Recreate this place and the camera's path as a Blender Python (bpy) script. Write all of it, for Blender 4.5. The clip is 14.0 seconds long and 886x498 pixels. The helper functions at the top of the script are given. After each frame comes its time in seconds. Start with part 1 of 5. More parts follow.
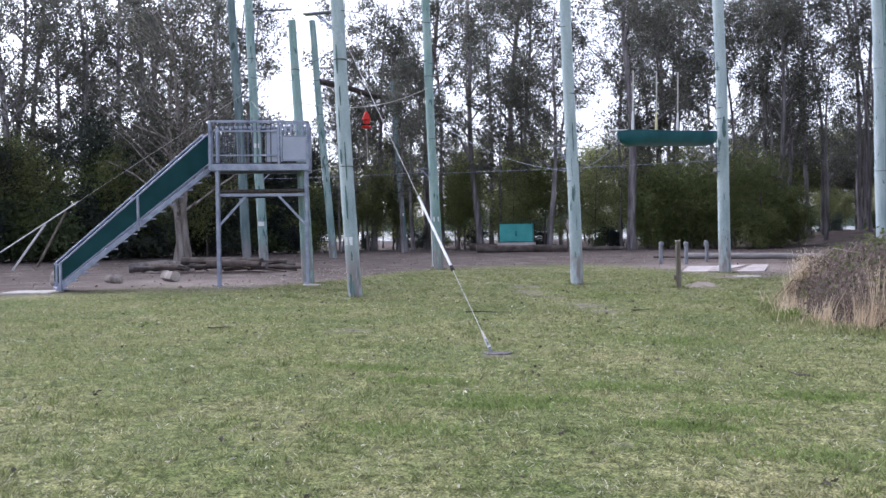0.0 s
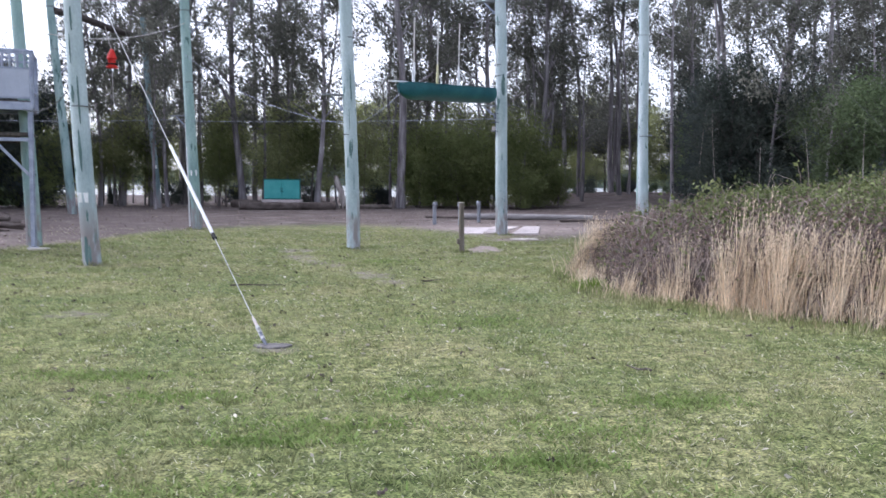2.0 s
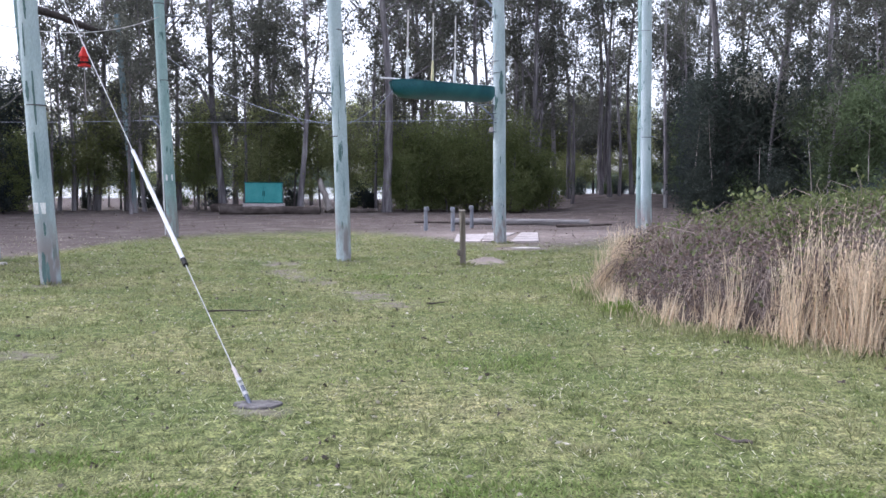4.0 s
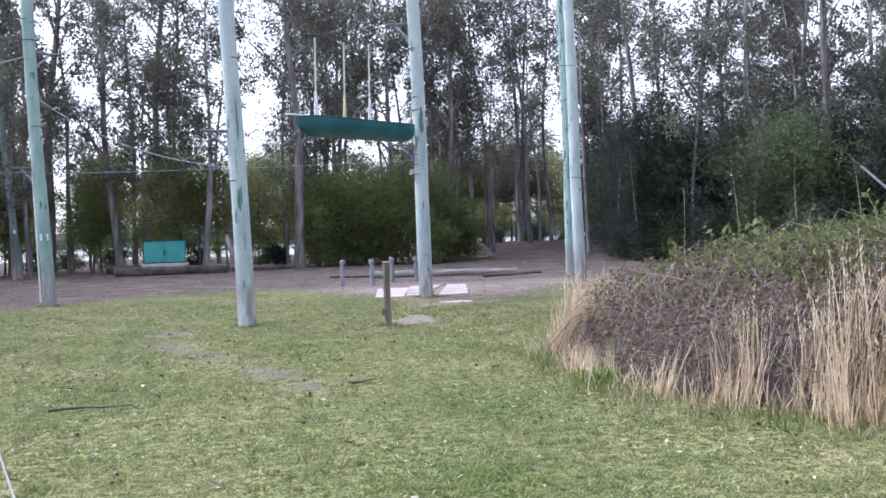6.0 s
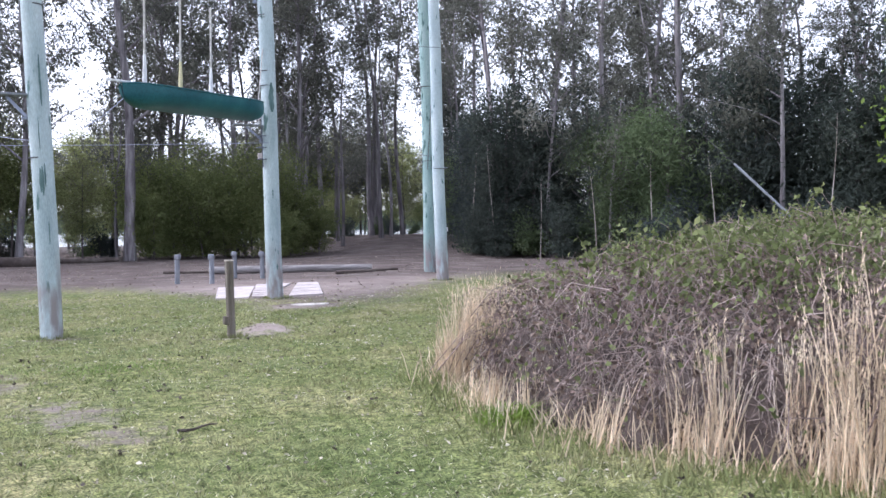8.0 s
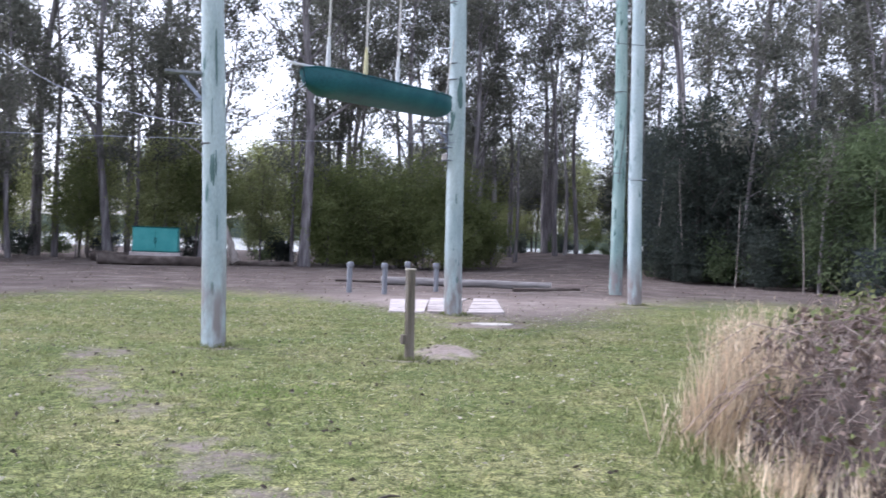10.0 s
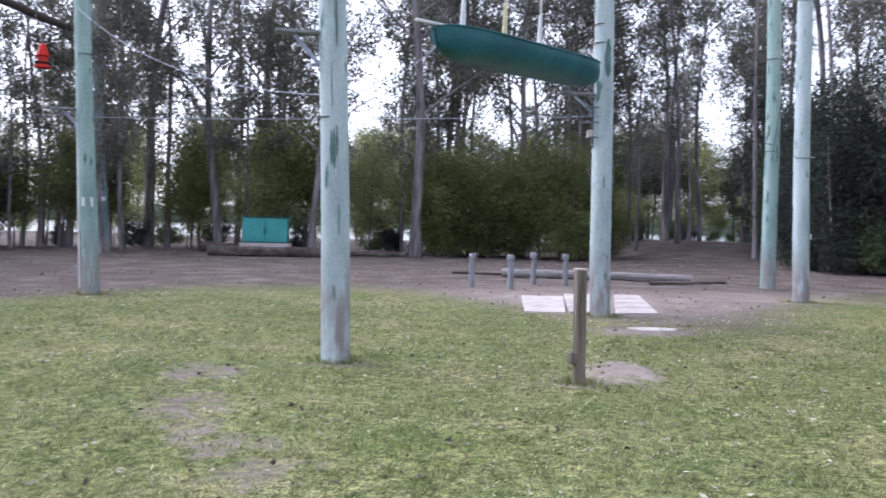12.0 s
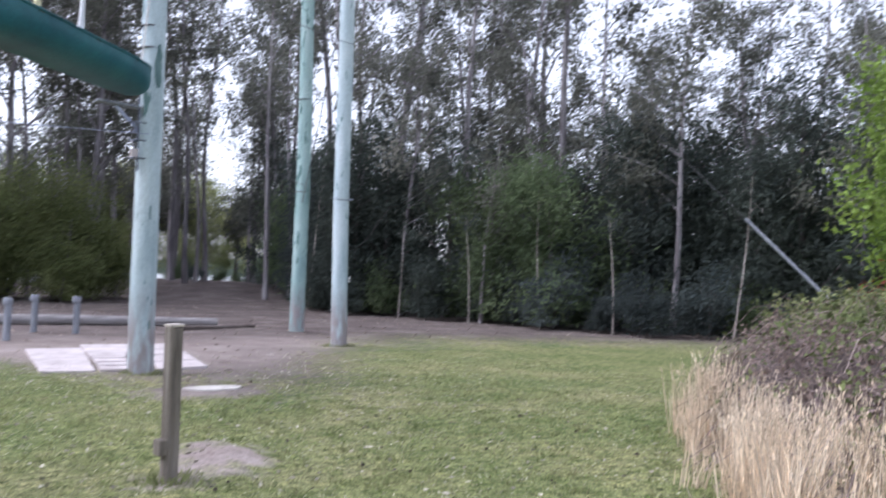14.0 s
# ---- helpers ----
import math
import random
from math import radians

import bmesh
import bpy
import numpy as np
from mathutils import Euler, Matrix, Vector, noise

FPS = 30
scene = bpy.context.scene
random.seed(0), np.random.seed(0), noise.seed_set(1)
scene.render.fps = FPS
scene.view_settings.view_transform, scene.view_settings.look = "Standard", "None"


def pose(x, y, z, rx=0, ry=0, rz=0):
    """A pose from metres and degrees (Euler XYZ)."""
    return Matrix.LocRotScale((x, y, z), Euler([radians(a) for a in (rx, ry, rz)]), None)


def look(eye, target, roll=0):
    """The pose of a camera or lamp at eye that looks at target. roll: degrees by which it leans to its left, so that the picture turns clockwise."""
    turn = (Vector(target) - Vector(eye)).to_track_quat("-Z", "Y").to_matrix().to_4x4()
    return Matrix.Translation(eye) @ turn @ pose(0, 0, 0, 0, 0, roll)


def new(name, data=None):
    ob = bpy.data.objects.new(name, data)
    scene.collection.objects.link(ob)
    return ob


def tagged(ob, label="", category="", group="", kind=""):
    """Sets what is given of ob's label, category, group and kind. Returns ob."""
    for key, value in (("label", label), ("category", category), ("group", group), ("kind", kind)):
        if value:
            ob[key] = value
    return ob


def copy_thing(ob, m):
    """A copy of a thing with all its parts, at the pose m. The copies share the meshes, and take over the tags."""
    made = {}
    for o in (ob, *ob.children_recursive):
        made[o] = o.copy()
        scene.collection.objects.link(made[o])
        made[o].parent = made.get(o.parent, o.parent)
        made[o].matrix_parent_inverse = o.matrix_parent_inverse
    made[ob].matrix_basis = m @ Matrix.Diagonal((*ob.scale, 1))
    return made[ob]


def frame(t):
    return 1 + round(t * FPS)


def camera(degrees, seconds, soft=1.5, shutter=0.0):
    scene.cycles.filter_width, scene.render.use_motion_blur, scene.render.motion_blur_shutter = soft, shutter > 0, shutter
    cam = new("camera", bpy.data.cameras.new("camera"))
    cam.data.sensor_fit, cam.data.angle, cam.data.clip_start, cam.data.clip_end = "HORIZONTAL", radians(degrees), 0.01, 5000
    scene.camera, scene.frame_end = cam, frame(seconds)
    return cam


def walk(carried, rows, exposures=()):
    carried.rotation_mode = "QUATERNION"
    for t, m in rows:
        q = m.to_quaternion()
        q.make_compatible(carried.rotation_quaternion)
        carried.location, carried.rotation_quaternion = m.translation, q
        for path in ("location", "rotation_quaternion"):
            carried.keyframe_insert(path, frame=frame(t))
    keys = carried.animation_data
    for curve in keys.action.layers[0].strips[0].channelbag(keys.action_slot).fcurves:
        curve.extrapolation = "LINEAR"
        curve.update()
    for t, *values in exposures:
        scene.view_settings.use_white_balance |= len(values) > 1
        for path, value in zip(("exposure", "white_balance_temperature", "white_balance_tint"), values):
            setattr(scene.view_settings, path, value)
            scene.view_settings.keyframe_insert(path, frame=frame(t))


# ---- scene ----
cam = camera(54.9, 14.0, soft=1.5, shutter=0.2)
PATH = [
    (0, (1.868, 0.881, 1.413), (1.421, 2.83, 1.363), -0.7),
    (0.5, (1.697, 1.337, 1.43), (1.265, 3.288, 1.359), -2.0),
    (1, (1.555, 1.821, 1.428), (1.224, 3.791, 1.347), -2.3),
    (1.5, (1.518, 2.303, 1.424), (1.507, 4.301, 1.327), -2.3),
    (2, (1.435, 2.746, 1.45), (1.536, 4.737, 1.297), 0.5),
    (2.2, (1.376, 2.924, 1.486), (1.543, 4.907, 1.285), 1.2),
    (4.3, (1.153, 4.724, 1.548), (1.296, 6.715, 1.425), 0.2),
    (4.5, (1.137, 5.033, 1.532), (1.365, 7.018, 1.436), -0.5),
    (5, (1.195, 5.658, 1.502), (1.476, 7.638, 1.476), -1.5),
    (5.5, (1.24, 6.168, 1.494), (1.515, 8.149, 1.437), -1.5),
    (6, (1.274, 6.647, 1.463), (1.614, 8.618, 1.432), -1.6),
    (6.5, (1.331, 7.098, 1.454), (1.833, 9.033, 1.403), -1.0),
    (7, (1.33, 7.712, 1.497), (2.065, 9.567, 1.353), -1.5),
    (7.2, (1.366, 7.916, 1.534), (2.102, 9.774, 1.455), -0.8),
    (9.3, (1.548, 10.01, 1.404), (2.17, 11.911, 1.371), -1.2),
    (9.5, (1.591, 10.23, 1.399), (2.171, 12.143, 1.449), -0.2),
    (10, (1.5, 10.776, 1.386), (1.819, 12.75, 1.37), 2.0),
    (10.5, (1.398, 11.305, 1.377), (1.416, 13.304, 1.337), 1.5),
    (11, (1.243, 11.898, 1.353), (0.941, 13.872, 1.239), 2.8),
    (11.5, (1.164, 12.362, 1.36), (0.977, 14.346, 1.185), 1.4),
    (12, (1.128, 12.864, 1.42), (1.211, 14.862, 1.367), 1.5),
    (12.5, (0.981, 13.296, 1.427), (1.367, 15.258, 1.382), 1.1),
    (13, (0.901, 13.846, 1.443), (1.392, 15.784, 1.394), 1.6),
    (13.5, (0.756, 14.256, 1.451), (1.532, 16.095, 1.32), 2.5),
    (14, (0.805, 14.878, 1.425), (1.968, 16.503, 1.503), 2.4),
]
walk(cam, [(t, look(eye, target, roll)) for t, eye, target, roll in PATH], exposures=((0.0, 1.0, 5750, 18), (1.5, 1.15, 5750, 18), (5.0, 1.25, 5750, 18), (7.0, 1.4, 5750, 18), (10.0, 1.34, 5750, 18), (11.0, 1.27, 5750, 18), (11.5, 1.34, 5750, 18), (12.2, 1.22, 5750, 18), (13.5, 1.27, 5750, 18), (14.0, 1.25, 5750, 18)))

# ---- light ----
SUN = Vector((-0.62, 0.30, 0.72)).normalized()
world = bpy.data.worlds.new("overcast_sky")
scene.world = world
world.use_nodes = True
wn, wl = world.node_tree.nodes, world.node_tree.links
sky = wn.new("ShaderNodeTexSky")
sky.sky_type = "NISHITA"
sky.sun_disc = False
sky.sun_elevation = math.asin(SUN.z)
sky.sun_rotation = math.atan2(SUN.x, SUN.y)
sky.air_density, sky.dust_density, sky.ozone_density = 1.0, 2.2, 1.2
desat = wn.new("ShaderNodeHueSaturation")
desat.inputs["Saturation"].default_value = 0.24
wl.new(sky.outputs[0], desat.inputs["Color"])
wl.new(desat.outputs[0], wn["Background"].inputs["Color"])
wn["Background"].inputs["Strength"].default_value = 0.15
sun = new("sun", bpy.data.lights.new("sun", "SUN"))
sun.data.energy, sun.data.angle, sun.data.color = 0.8, radians(40), (1.0, 0.95, 0.88)
sun.matrix_world = look(SUN * 50, (0, 0, 0))


# ---- materials ----
def material(name, colours, scale=4.0, fine=60.0, rough=0.8, metal=0.0, bump=0.3, stretch=(1, 1, 1), island=0.0, each=0.0, translucent=0.0, spec=0.3, low=0.3, high=0.7):
    """Colours blended by coarse noise, grained by fine noise; island and each vary the lightness by piece and by object."""
    m = bpy.data.materials.new(name)
    m.use_nodes = True
    n, l = m.node_tree.nodes, m.node_tree.links
    b = n["Principled BSDF"]
    co = n.new("ShaderNodeTexCoord")
    mp = n.new("ShaderNodeMapping")
    mp.inputs["Scale"].default_value = stretch
    l.new(co.outputs["Object"], mp.inputs["Vector"])
    big = n.new("ShaderNodeTexNoise")
    big.inputs["Scale"].default_value, big.inputs["Detail"].default_value = scale, 6.0
    small = n.new("ShaderNodeTexNoise")
    small.inputs["Scale"].default_value, small.inputs["Detail"].default_value = fine, 3.0
    l.new(mp.outputs[0], big.inputs["Vector"])
    l.new(mp.outputs[0], small.inputs["Vector"])
    ramp = n.new("ShaderNodeValToRGB")
    els = ramp.color_ramp.elements
    while len(els) < len(colours):
        els.new(0.5)
    for k, c in enumerate(colours):
        els[k].position = low + (high - low) * k / max(1, len(colours) - 1)
        els[k].color = (*c, 1)
    l.new(big.outputs["Fac"], ramp.inputs["Fac"])
    value = n.new("ShaderNodeMath")
    value.operation = "MULTIPLY_ADD"
    l.new(small.outputs["Fac"], value.inputs[0])
    value.inputs[1].default_value, value.inputs[2].default_value = 0.7, 0.65
    last = value.outputs[0]
    for amount, kind, socket in ((island, "ShaderNodeNewGeometry", "Random Per Island"), (each, "ShaderNodeObjectInfo", "Random")):
        if amount:
            src = n.new(kind)
            a = n.new("ShaderNodeMath")
            a.operation = "MULTIPLY_ADD"
            l.new(src.outputs[socket], a.inputs[0])
            a.inputs[1].default_value, a.inputs[2].default_value = 2 * amount, 1 - amount
            c = n.new("ShaderNodeMath")
            c.operation = "MULTIPLY"
            l.new(last, c.inputs[0])
            l.new(a.outputs[0], c.inputs[1])
            last = c.outputs[0]
    hsv = n.new("ShaderNodeHueSaturation")
    l.new(ramp.outputs[0], hsv.inputs["Color"])
    l.new(last, hsv.inputs["Value"])
    l.new(hsv.outputs[0], b.inputs["Base Color"])
    b.inputs["Roughness"].default_value, b.inputs["Metallic"].default_value = rough, metal
    b.inputs["Specular IOR Level"].default_value = spec
    if bump:
        bp = n.new("ShaderNodeBump")
        bp.inputs["Strength"].default_value, bp.inputs["Distance"].default_value = bump, 0.02
        l.new(small.outputs["Fac"], bp.inputs["Height"])
        l.new(bp.outputs[0], b.inputs["Normal"])
    if translucent:
        tr = n.new("ShaderNodeBsdfTranslucent")
        l.new(hsv.outputs[0], tr.inputs["Color"])
        mix = n.new("ShaderNodeMixShader")
        mix.inputs[0].default_value = translucent
        l.new(b.outputs[0], mix.inputs[1])
        l.new(tr.outputs[0], mix.inputs[2])
        l.new(mix.outputs[0], n["Material Output"].inputs["Surface"])
    return m


def ground_material():
    m = bpy.data.materials.new("lawn_and_dirt")
    m.use_nodes = True
    n, l = m.node_tree.nodes, m.node_tree.links
    b = n["Principled BSDF"]
    co = n.new("ShaderNodeTexCoord")

    def nz(scale, detail=5.0):
        t = n.new("ShaderNodeTexNoise")
        t.inputs["Scale"].default_value, t.inputs["Detail"].default_value = scale, detail
        l.new(co.outputs["Object"], t.inputs["Vector"])
        return t.outputs["Fac"]

    def ramp(src, *stops):
        r = n.new("ShaderNodeValToRGB")
        while len(r.color_ramp.elements) < len(stops):
            r.color_ramp.elements.new(0.5)
        for e, (p, c) in zip(r.color_ramp.elements, stops):
            e.position, e.color = p, (*c, 1)
        l.new(src, r.inputs[0])
        return r.outputs[0]

    def mix(f, a, c, mode="MIX"):
        x = n.new("ShaderNodeMix")
        x.data_type, x.blend_type = "RGBA", mode
        if isinstance(f, float):
            x.inputs[0].default_value = f
        else:
            l.new(f, x.inputs[0])
        l.new(a, x.inputs[6])
        l.new(c, x.inputs[7])
        return x.outputs[2]

    patches = nz(0.55, 7.0)
    lawn = ramp(patches, (0.30, (0.138, 0.176, 0.073)), (0.50, (0.204, 0.223, 0.107)), (0.70, (0.296, 0.284, 0.166)))
    lawn = mix(0.9, lawn, ramp(nz(13.0), (0.32, (0.28, 0.31, 0.22)), (0.50, (0.95, 0.95, 0.92)), (0.68, (1.40, 1.38, 1.30))), "MULTIPLY")
    lawn = mix(0.85, lawn, ramp(nz(60.0, 4.0), (0.36, (0.20, 0.23, 0.16)), (0.52, (1.0, 1.0, 0.95)), (0.70, (1.95, 1.80, 1.55))), "MULTIPLY")
    lawn = mix(0.7, lawn, ramp(nz(4.5, 6.0), (0.36, (0.58, 0.68, 0.46)), (0.52, (1.0, 1.0, 1.0)), (0.66, (1.30, 1.24, 1.18))), "MULTIPLY")
    dirt = ramp(nz(0.9, 7.0), (0.30, (0.108, 0.086, 0.080)), (0.55, (0.162, 0.135, 0.128)), (0.72, (0.25, 0.218, 0.203)))
    dirt = mix(0.8, dirt, ramp(nz(34.0, 6.0), (0.32, (0.50, 0.46, 0.42)), (0.55, (1.0, 1.0, 1.0)), (0.72, (1.5, 1.45, 1.4))), "MULTIPLY")
    sand = ramp(nz(1.7, 7.0), (0.30, (0.30, 0.245, 0.225)), (0.68, (0.47, 0.405, 0.375)))
    sand = mix(0.6, sand, ramp(nz(30.0, 6.0), (0.32, (0.55, 0.52, 0.5)), (0.55, (1.0, 1.0, 1.0)), (0.72, (1.3, 1.3, 1.25))), "MULTIPLY")
    pale = n.new("ShaderNodeAttribute")
    pale.attribute_name = "pale"
    dirt = mix(pale.outputs["Fac"], dirt, sand)
    at = n.new("ShaderNodeAttribute")
    at.attribute_name = "bare"
    soft = n.new("ShaderNodeMath")
    soft.operation = "MULTIPLY_ADD"
    l.new(nz(5.0, 6.0), soft.inputs[0])
    soft.inputs[1].default_value, soft.inputs[2].default_value = 1.5, -0.75
    add = n.new("ShaderNodeMath")
    l.new(at.outputs["Fac"], add.inputs[0])
    l.new(soft.outputs[0], add.inputs[1])
    edge = ramp(add.outputs[0], (0.24, (0, 0, 0)), (0.72, (1, 1, 1)))
    l.new(mix(edge, lawn, dirt), b.inputs["Base Color"])
    b.inputs["Roughness"].default_value = 0.95
    b.inputs["Specular IOR Level"].default_value = 0.15
    bp = n.new("ShaderNodeBump")
    bp.inputs["Strength"].default_value, bp.inputs["Distance"].default_value = 0.8, 0.03
    l.new(nz(38.0, 6.0), bp.inputs["Height"])
    l.new(bp.outputs[0], b.inputs["Normal"])
    return m


def pole_material(name, body, patch, amount):
    """Treated timber: fine streaks, dark worn patches and a greyed foot."""
    m = material(name, body, 2.2, 50, 0.75, bump=0.3, stretch=(1.6, 1.6, 0.35), low=0.30, high=0.70)
    n, l = m.node_tree.nodes, m.node_tree.links
    b = n["Principled BSDF"]
    old = b.inputs["Base Color"].links[0].from_socket
    co, info = n.new("ShaderNodeTexCoord"), n.new("ShaderNodeObjectInfo")
    shift = n.new("ShaderNodeVectorMath")
    l.new(co.outputs["Object"], shift.inputs[0])
    l.new(info.outputs["Location"], shift.inputs[1])

    def layer(scale, stretch, lo, hi, colour, under, mask=None):
        mp, nz, rp, mx = n.new("ShaderNodeMapping"), n.new("ShaderNodeTexNoise"), n.new("ShaderNodeMapRange"), n.new("ShaderNodeMix")
        mp.inputs["Scale"].default_value = stretch
        l.new(shift.outputs[0], mp.inputs["Vector"])
        l.new(mp.outputs[0], nz.inputs["Vector"])
        nz.inputs["Scale"].default_value, nz.inputs["Detail"].default_value = scale, 5.0
        rp.inputs["From Min"].default_value, rp.inputs["From Max"].default_value = lo, hi
        l.new(nz.outputs["Fac"], rp.inputs["Value"])
        fac = rp.outputs[0]
        if mask is not None:
            k = n.new("ShaderNodeMath")
            k.operation = "MULTIPLY"
            l.new(fac, k.inputs[0])
            l.new(mask, k.inputs[1])
            fac = k.outputs[0]
        mx.data_type = "RGBA"
        l.new(fac, mx.inputs[0])
        l.new(under, mx.inputs[6])
        mx.inputs[7].default_value = (*colour, 1)
        return mx.outputs[2]

    sep, foot = n.new("ShaderNodeSeparateXYZ"), n.new("ShaderNodeMapRange")
    l.new(co.outputs["Object"], sep.inputs[0])
    l.new(sep.outputs["Z"], foot.inputs["Value"])
    foot.inputs["From Min"].default_value, foot.inputs["From Max"].default_value = 1.3, 0.5
    out = layer(2.6, (3.0, 3.0, 0.8), amount, amount + 0.05, patch, old)
    out = layer(4.0, (2.0, 2.0, 0.6), 0.34, 0.56, (0.27, 0.245, 0.25), out, foot.outputs[0])
    l.new(out, b.inputs["Base Color"])
    return m


GROUND = ground_material()
POLE_PALE = pole_material("pale_treated_pole", [(0.30, 0.38, 0.41), (0.42, 0.505, 0.54), (0.52, 0.59, 0.62)], (0.12, 0.20, 0.20), 0.64)
POLE_GREEN = pole_material("green_treated_pole", [(0.19, 0.295, 0.295), (0.285, 0.405, 0.395), (0.385, 0.49, 0.485)], (0.09, 0.17, 0.16), 0.60)
# Pole tones darkened, so the shade on the left is in the colour.
POLE_SHADED = pole_material("shaded_treated_pole", [(0.10, 0.15, 0.16), (0.17, 0.235, 0.245), (0.25, 0.32, 0.33)], (0.06, 0.09, 0.09), 0.60)
WORN = material("bare_stained_timber", [(0.07, 0.125, 0.125), (0.12, 0.19, 0.19), (0.17, 0.25, 0.25)], 9, 60, 0.85, bump=0.3, stretch=(2, 2, 0.3))
POST_GREY = material("weathered_timber", [(0.10, 0.085, 0.07), (0.19, 0.165, 0.14), (0.28, 0.25, 0.22)], 5, 60, 0.85, bump=0.5, stretch=(3, 3, 0.3), each=0.12)
BLUEGREY = material("blue_grey_timber", [(0.15, 0.16, 0.19), (0.23, 0.245, 0.28), (0.30, 0.315, 0.34)], 6, 60, 0.8, bump=0.4, stretch=(3, 3, 0.4), each=0.12)
GALV = material("galvanised_steel", [(0.23, 0.255, 0.345), (0.32, 0.35, 0.455), (0.41, 0.44, 0.54)], 5, 90, 0.5, metal=0.35, bump=0.08)
PANEL = material("grey_sheet_panel", [(0.36, 0.39, 0.50), (0.45, 0.48, 0.59)], 2, 80, 0.55, bump=0.05)
SHADECLOTH = material("green_shade_cloth", [(0.008, 0.046, 0.055), (0.013, 0.066, 0.076)], 2, 260, 0.85, bump=0.25)
DARKWOOD = material("dark_wood", [(0.035, 0.03, 0.03), (0.075, 0.065, 0.06), (0.12, 0.10, 0.09)], 5, 60, 0.85, bump=0.4, stretch=(3, 3, 1))
HULL = material("green_canoe_hull", [(0.009, 0.072, 0.094), (0.016, 0.102, 0.125), (0.028, 0.132, 0.152)], 1.6, 30, 0.5, bump=0.04, spec=0.3)
TRIM = material("dark_canoe_trim", [(0.02, 0.05, 0.05), (0.04, 0.08, 0.075)], 5, 50, 0.6, bump=0.05)
TEAL = material("teal_painted_steel", [(0.055, 0.33, 0.325), (0.075, 0.38, 0.37), (0.10, 0.42, 0.41)], 2, 60, 0.55, bump=0.06)
TEALDARK = material("dark_teal_steel", [(0.01, 0.10, 0.095), (0.02, 0.14, 0.13)], 3, 60, 0.6, bump=0.06)
CONCRETE = material("pale_concrete", [(0.36, 0.33, 0.31), (0.50, 0.47, 0.44), (0.60, 0.57, 0.53)], 4, 70, 0.9, bump=0.35, each=0.08)
FOOTING = material("soil_stained_concrete", [(0.085, 0.08, 0.08), (0.16, 0.15, 0.15), (0.27, 0.255, 0.25)], 14, 70, 0.95, bump=0.5)
BOARD = material("pale_worn_board", [(0.40, 0.35, 0.345), (0.52, 0.465, 0.46), (0.60, 0.545, 0.54)], 3, 60, 0.85, bump=0.25, each=0.10)
WHITE = material("white_plastic", [(0.62, 0.63, 0.66), (0.80, 0.80, 0.82)], 4, 40, 0.5, bump=0.03)
BLACK = material("black_rubber", [(0.012, 0.012, 0.013), (0.03, 0.03, 0.03)], 8, 60, 0.7, bump=0.1)
CABLE = material("steel_cable", [(0.08, 0.08, 0.085), (0.16, 0.16, 0.17)], 8, 200, 0.6, metal=0.2, bump=0.0)
ROPE = material("pale_rope", [(0.42, 0.41, 0.40), (0.62, 0.60, 0.57)], 20, 160, 0.9, bump=0.4)
YELLOW = material("faded_yellow_sleeve", [(0.55, 0.50, 0.27), (0.68, 0.63, 0.42)], 8, 60, 0.8, bump=0.1)
RED = material("red_plastic", [(0.55, 0.02, 0.015), (0.72, 0.04, 0.025)], 4, 40, 0.45, bump=0.03)
DARKSTEEL = material("dark_steel_bars", [(0.10, 0.11, 0.15), (0.16, 0.175, 0.22)], 5, 90, 0.5, metal=0.3, bump=0.05)
BARK = material("grey_gum_bark", [(0.100, 0.088, 0.095), (0.222, 0.204, 0.217), (0.378, 0.356, 0.368)], 2.2, 24, 0.9, bump=0.6, stretch=(2.5, 2.5, 0.35), each=0.25)
BARKDARK = material("dark_furrowed_bark", [(0.075, 0.066, 0.066), (0.13, 0.115, 0.115), (0.20, 0.18, 0.175)], 3, 24, 0.95, bump=0.7, stretch=(3, 3, 0.4), each=0.2)
BARKPALE = material("pale_flaking_bark", [(0.13, 0.10, 0.09), (0.29, 0.26, 0.24), (0.42, 0.385, 0.36)], 1.6, 20, 0.9, bump=0.5, stretch=(2, 2, 0.4), each=0.1)
LOGBARK = material("old_log", [(0.055, 0.043, 0.039), (0.101, 0.082, 0.074), (0.156, 0.133, 0.121)], 3, 40, 0.95, bump=0.6, each=0.15)
LOGGREY = material("weathered_bare_log", [(0.19, 0.175, 0.175), (0.28, 0.262, 0.262), (0.37, 0.35, 0.345)], 3, 50, 0.9, bump=0.5, stretch=(0.3, 3, 3))
BRIGHTSTEEL = material("bright_steel", [(0.42, 0.42, 0.43), (0.60, 0.60, 0.61)], 6, 90, 0.5, bump=0.05)
CUTWOOD = material("pale_cut_wood", [(0.42, 0.37, 0.32), (0.55, 0.50, 0.45)], 10, 60, 0.85, bump=0.2)
LEAFGUM = material("grey_green_gum_leaves", [(0.127, 0.131, 0.115), (0.173, 0.177, 0.150), (0.222, 0.221, 0.185)], 0.35, 9, 0.8, bump=0, island=0.24, each=0.22, translucent=0.55, spec=0.08)
LEAFDARK = material("dark_green_leaves", [(0.062, 0.078, 0.070), (0.088, 0.106, 0.092), (0.118, 0.138, 0.114)], 0.5, 9, 0.8, bump=0, island=0.24, each=0.2, translucent=0.5, spec=0.08)
LEAFSHRUB = material("olive_green_leaves", [(0.131, 0.160, 0.068), (0.189, 0.221, 0.092), (0.253, 0.276, 0.126)], 0.7, 9, 0.8, bump=0, island=0.16, each=0.2, translucent=0.5, spec=0.08)
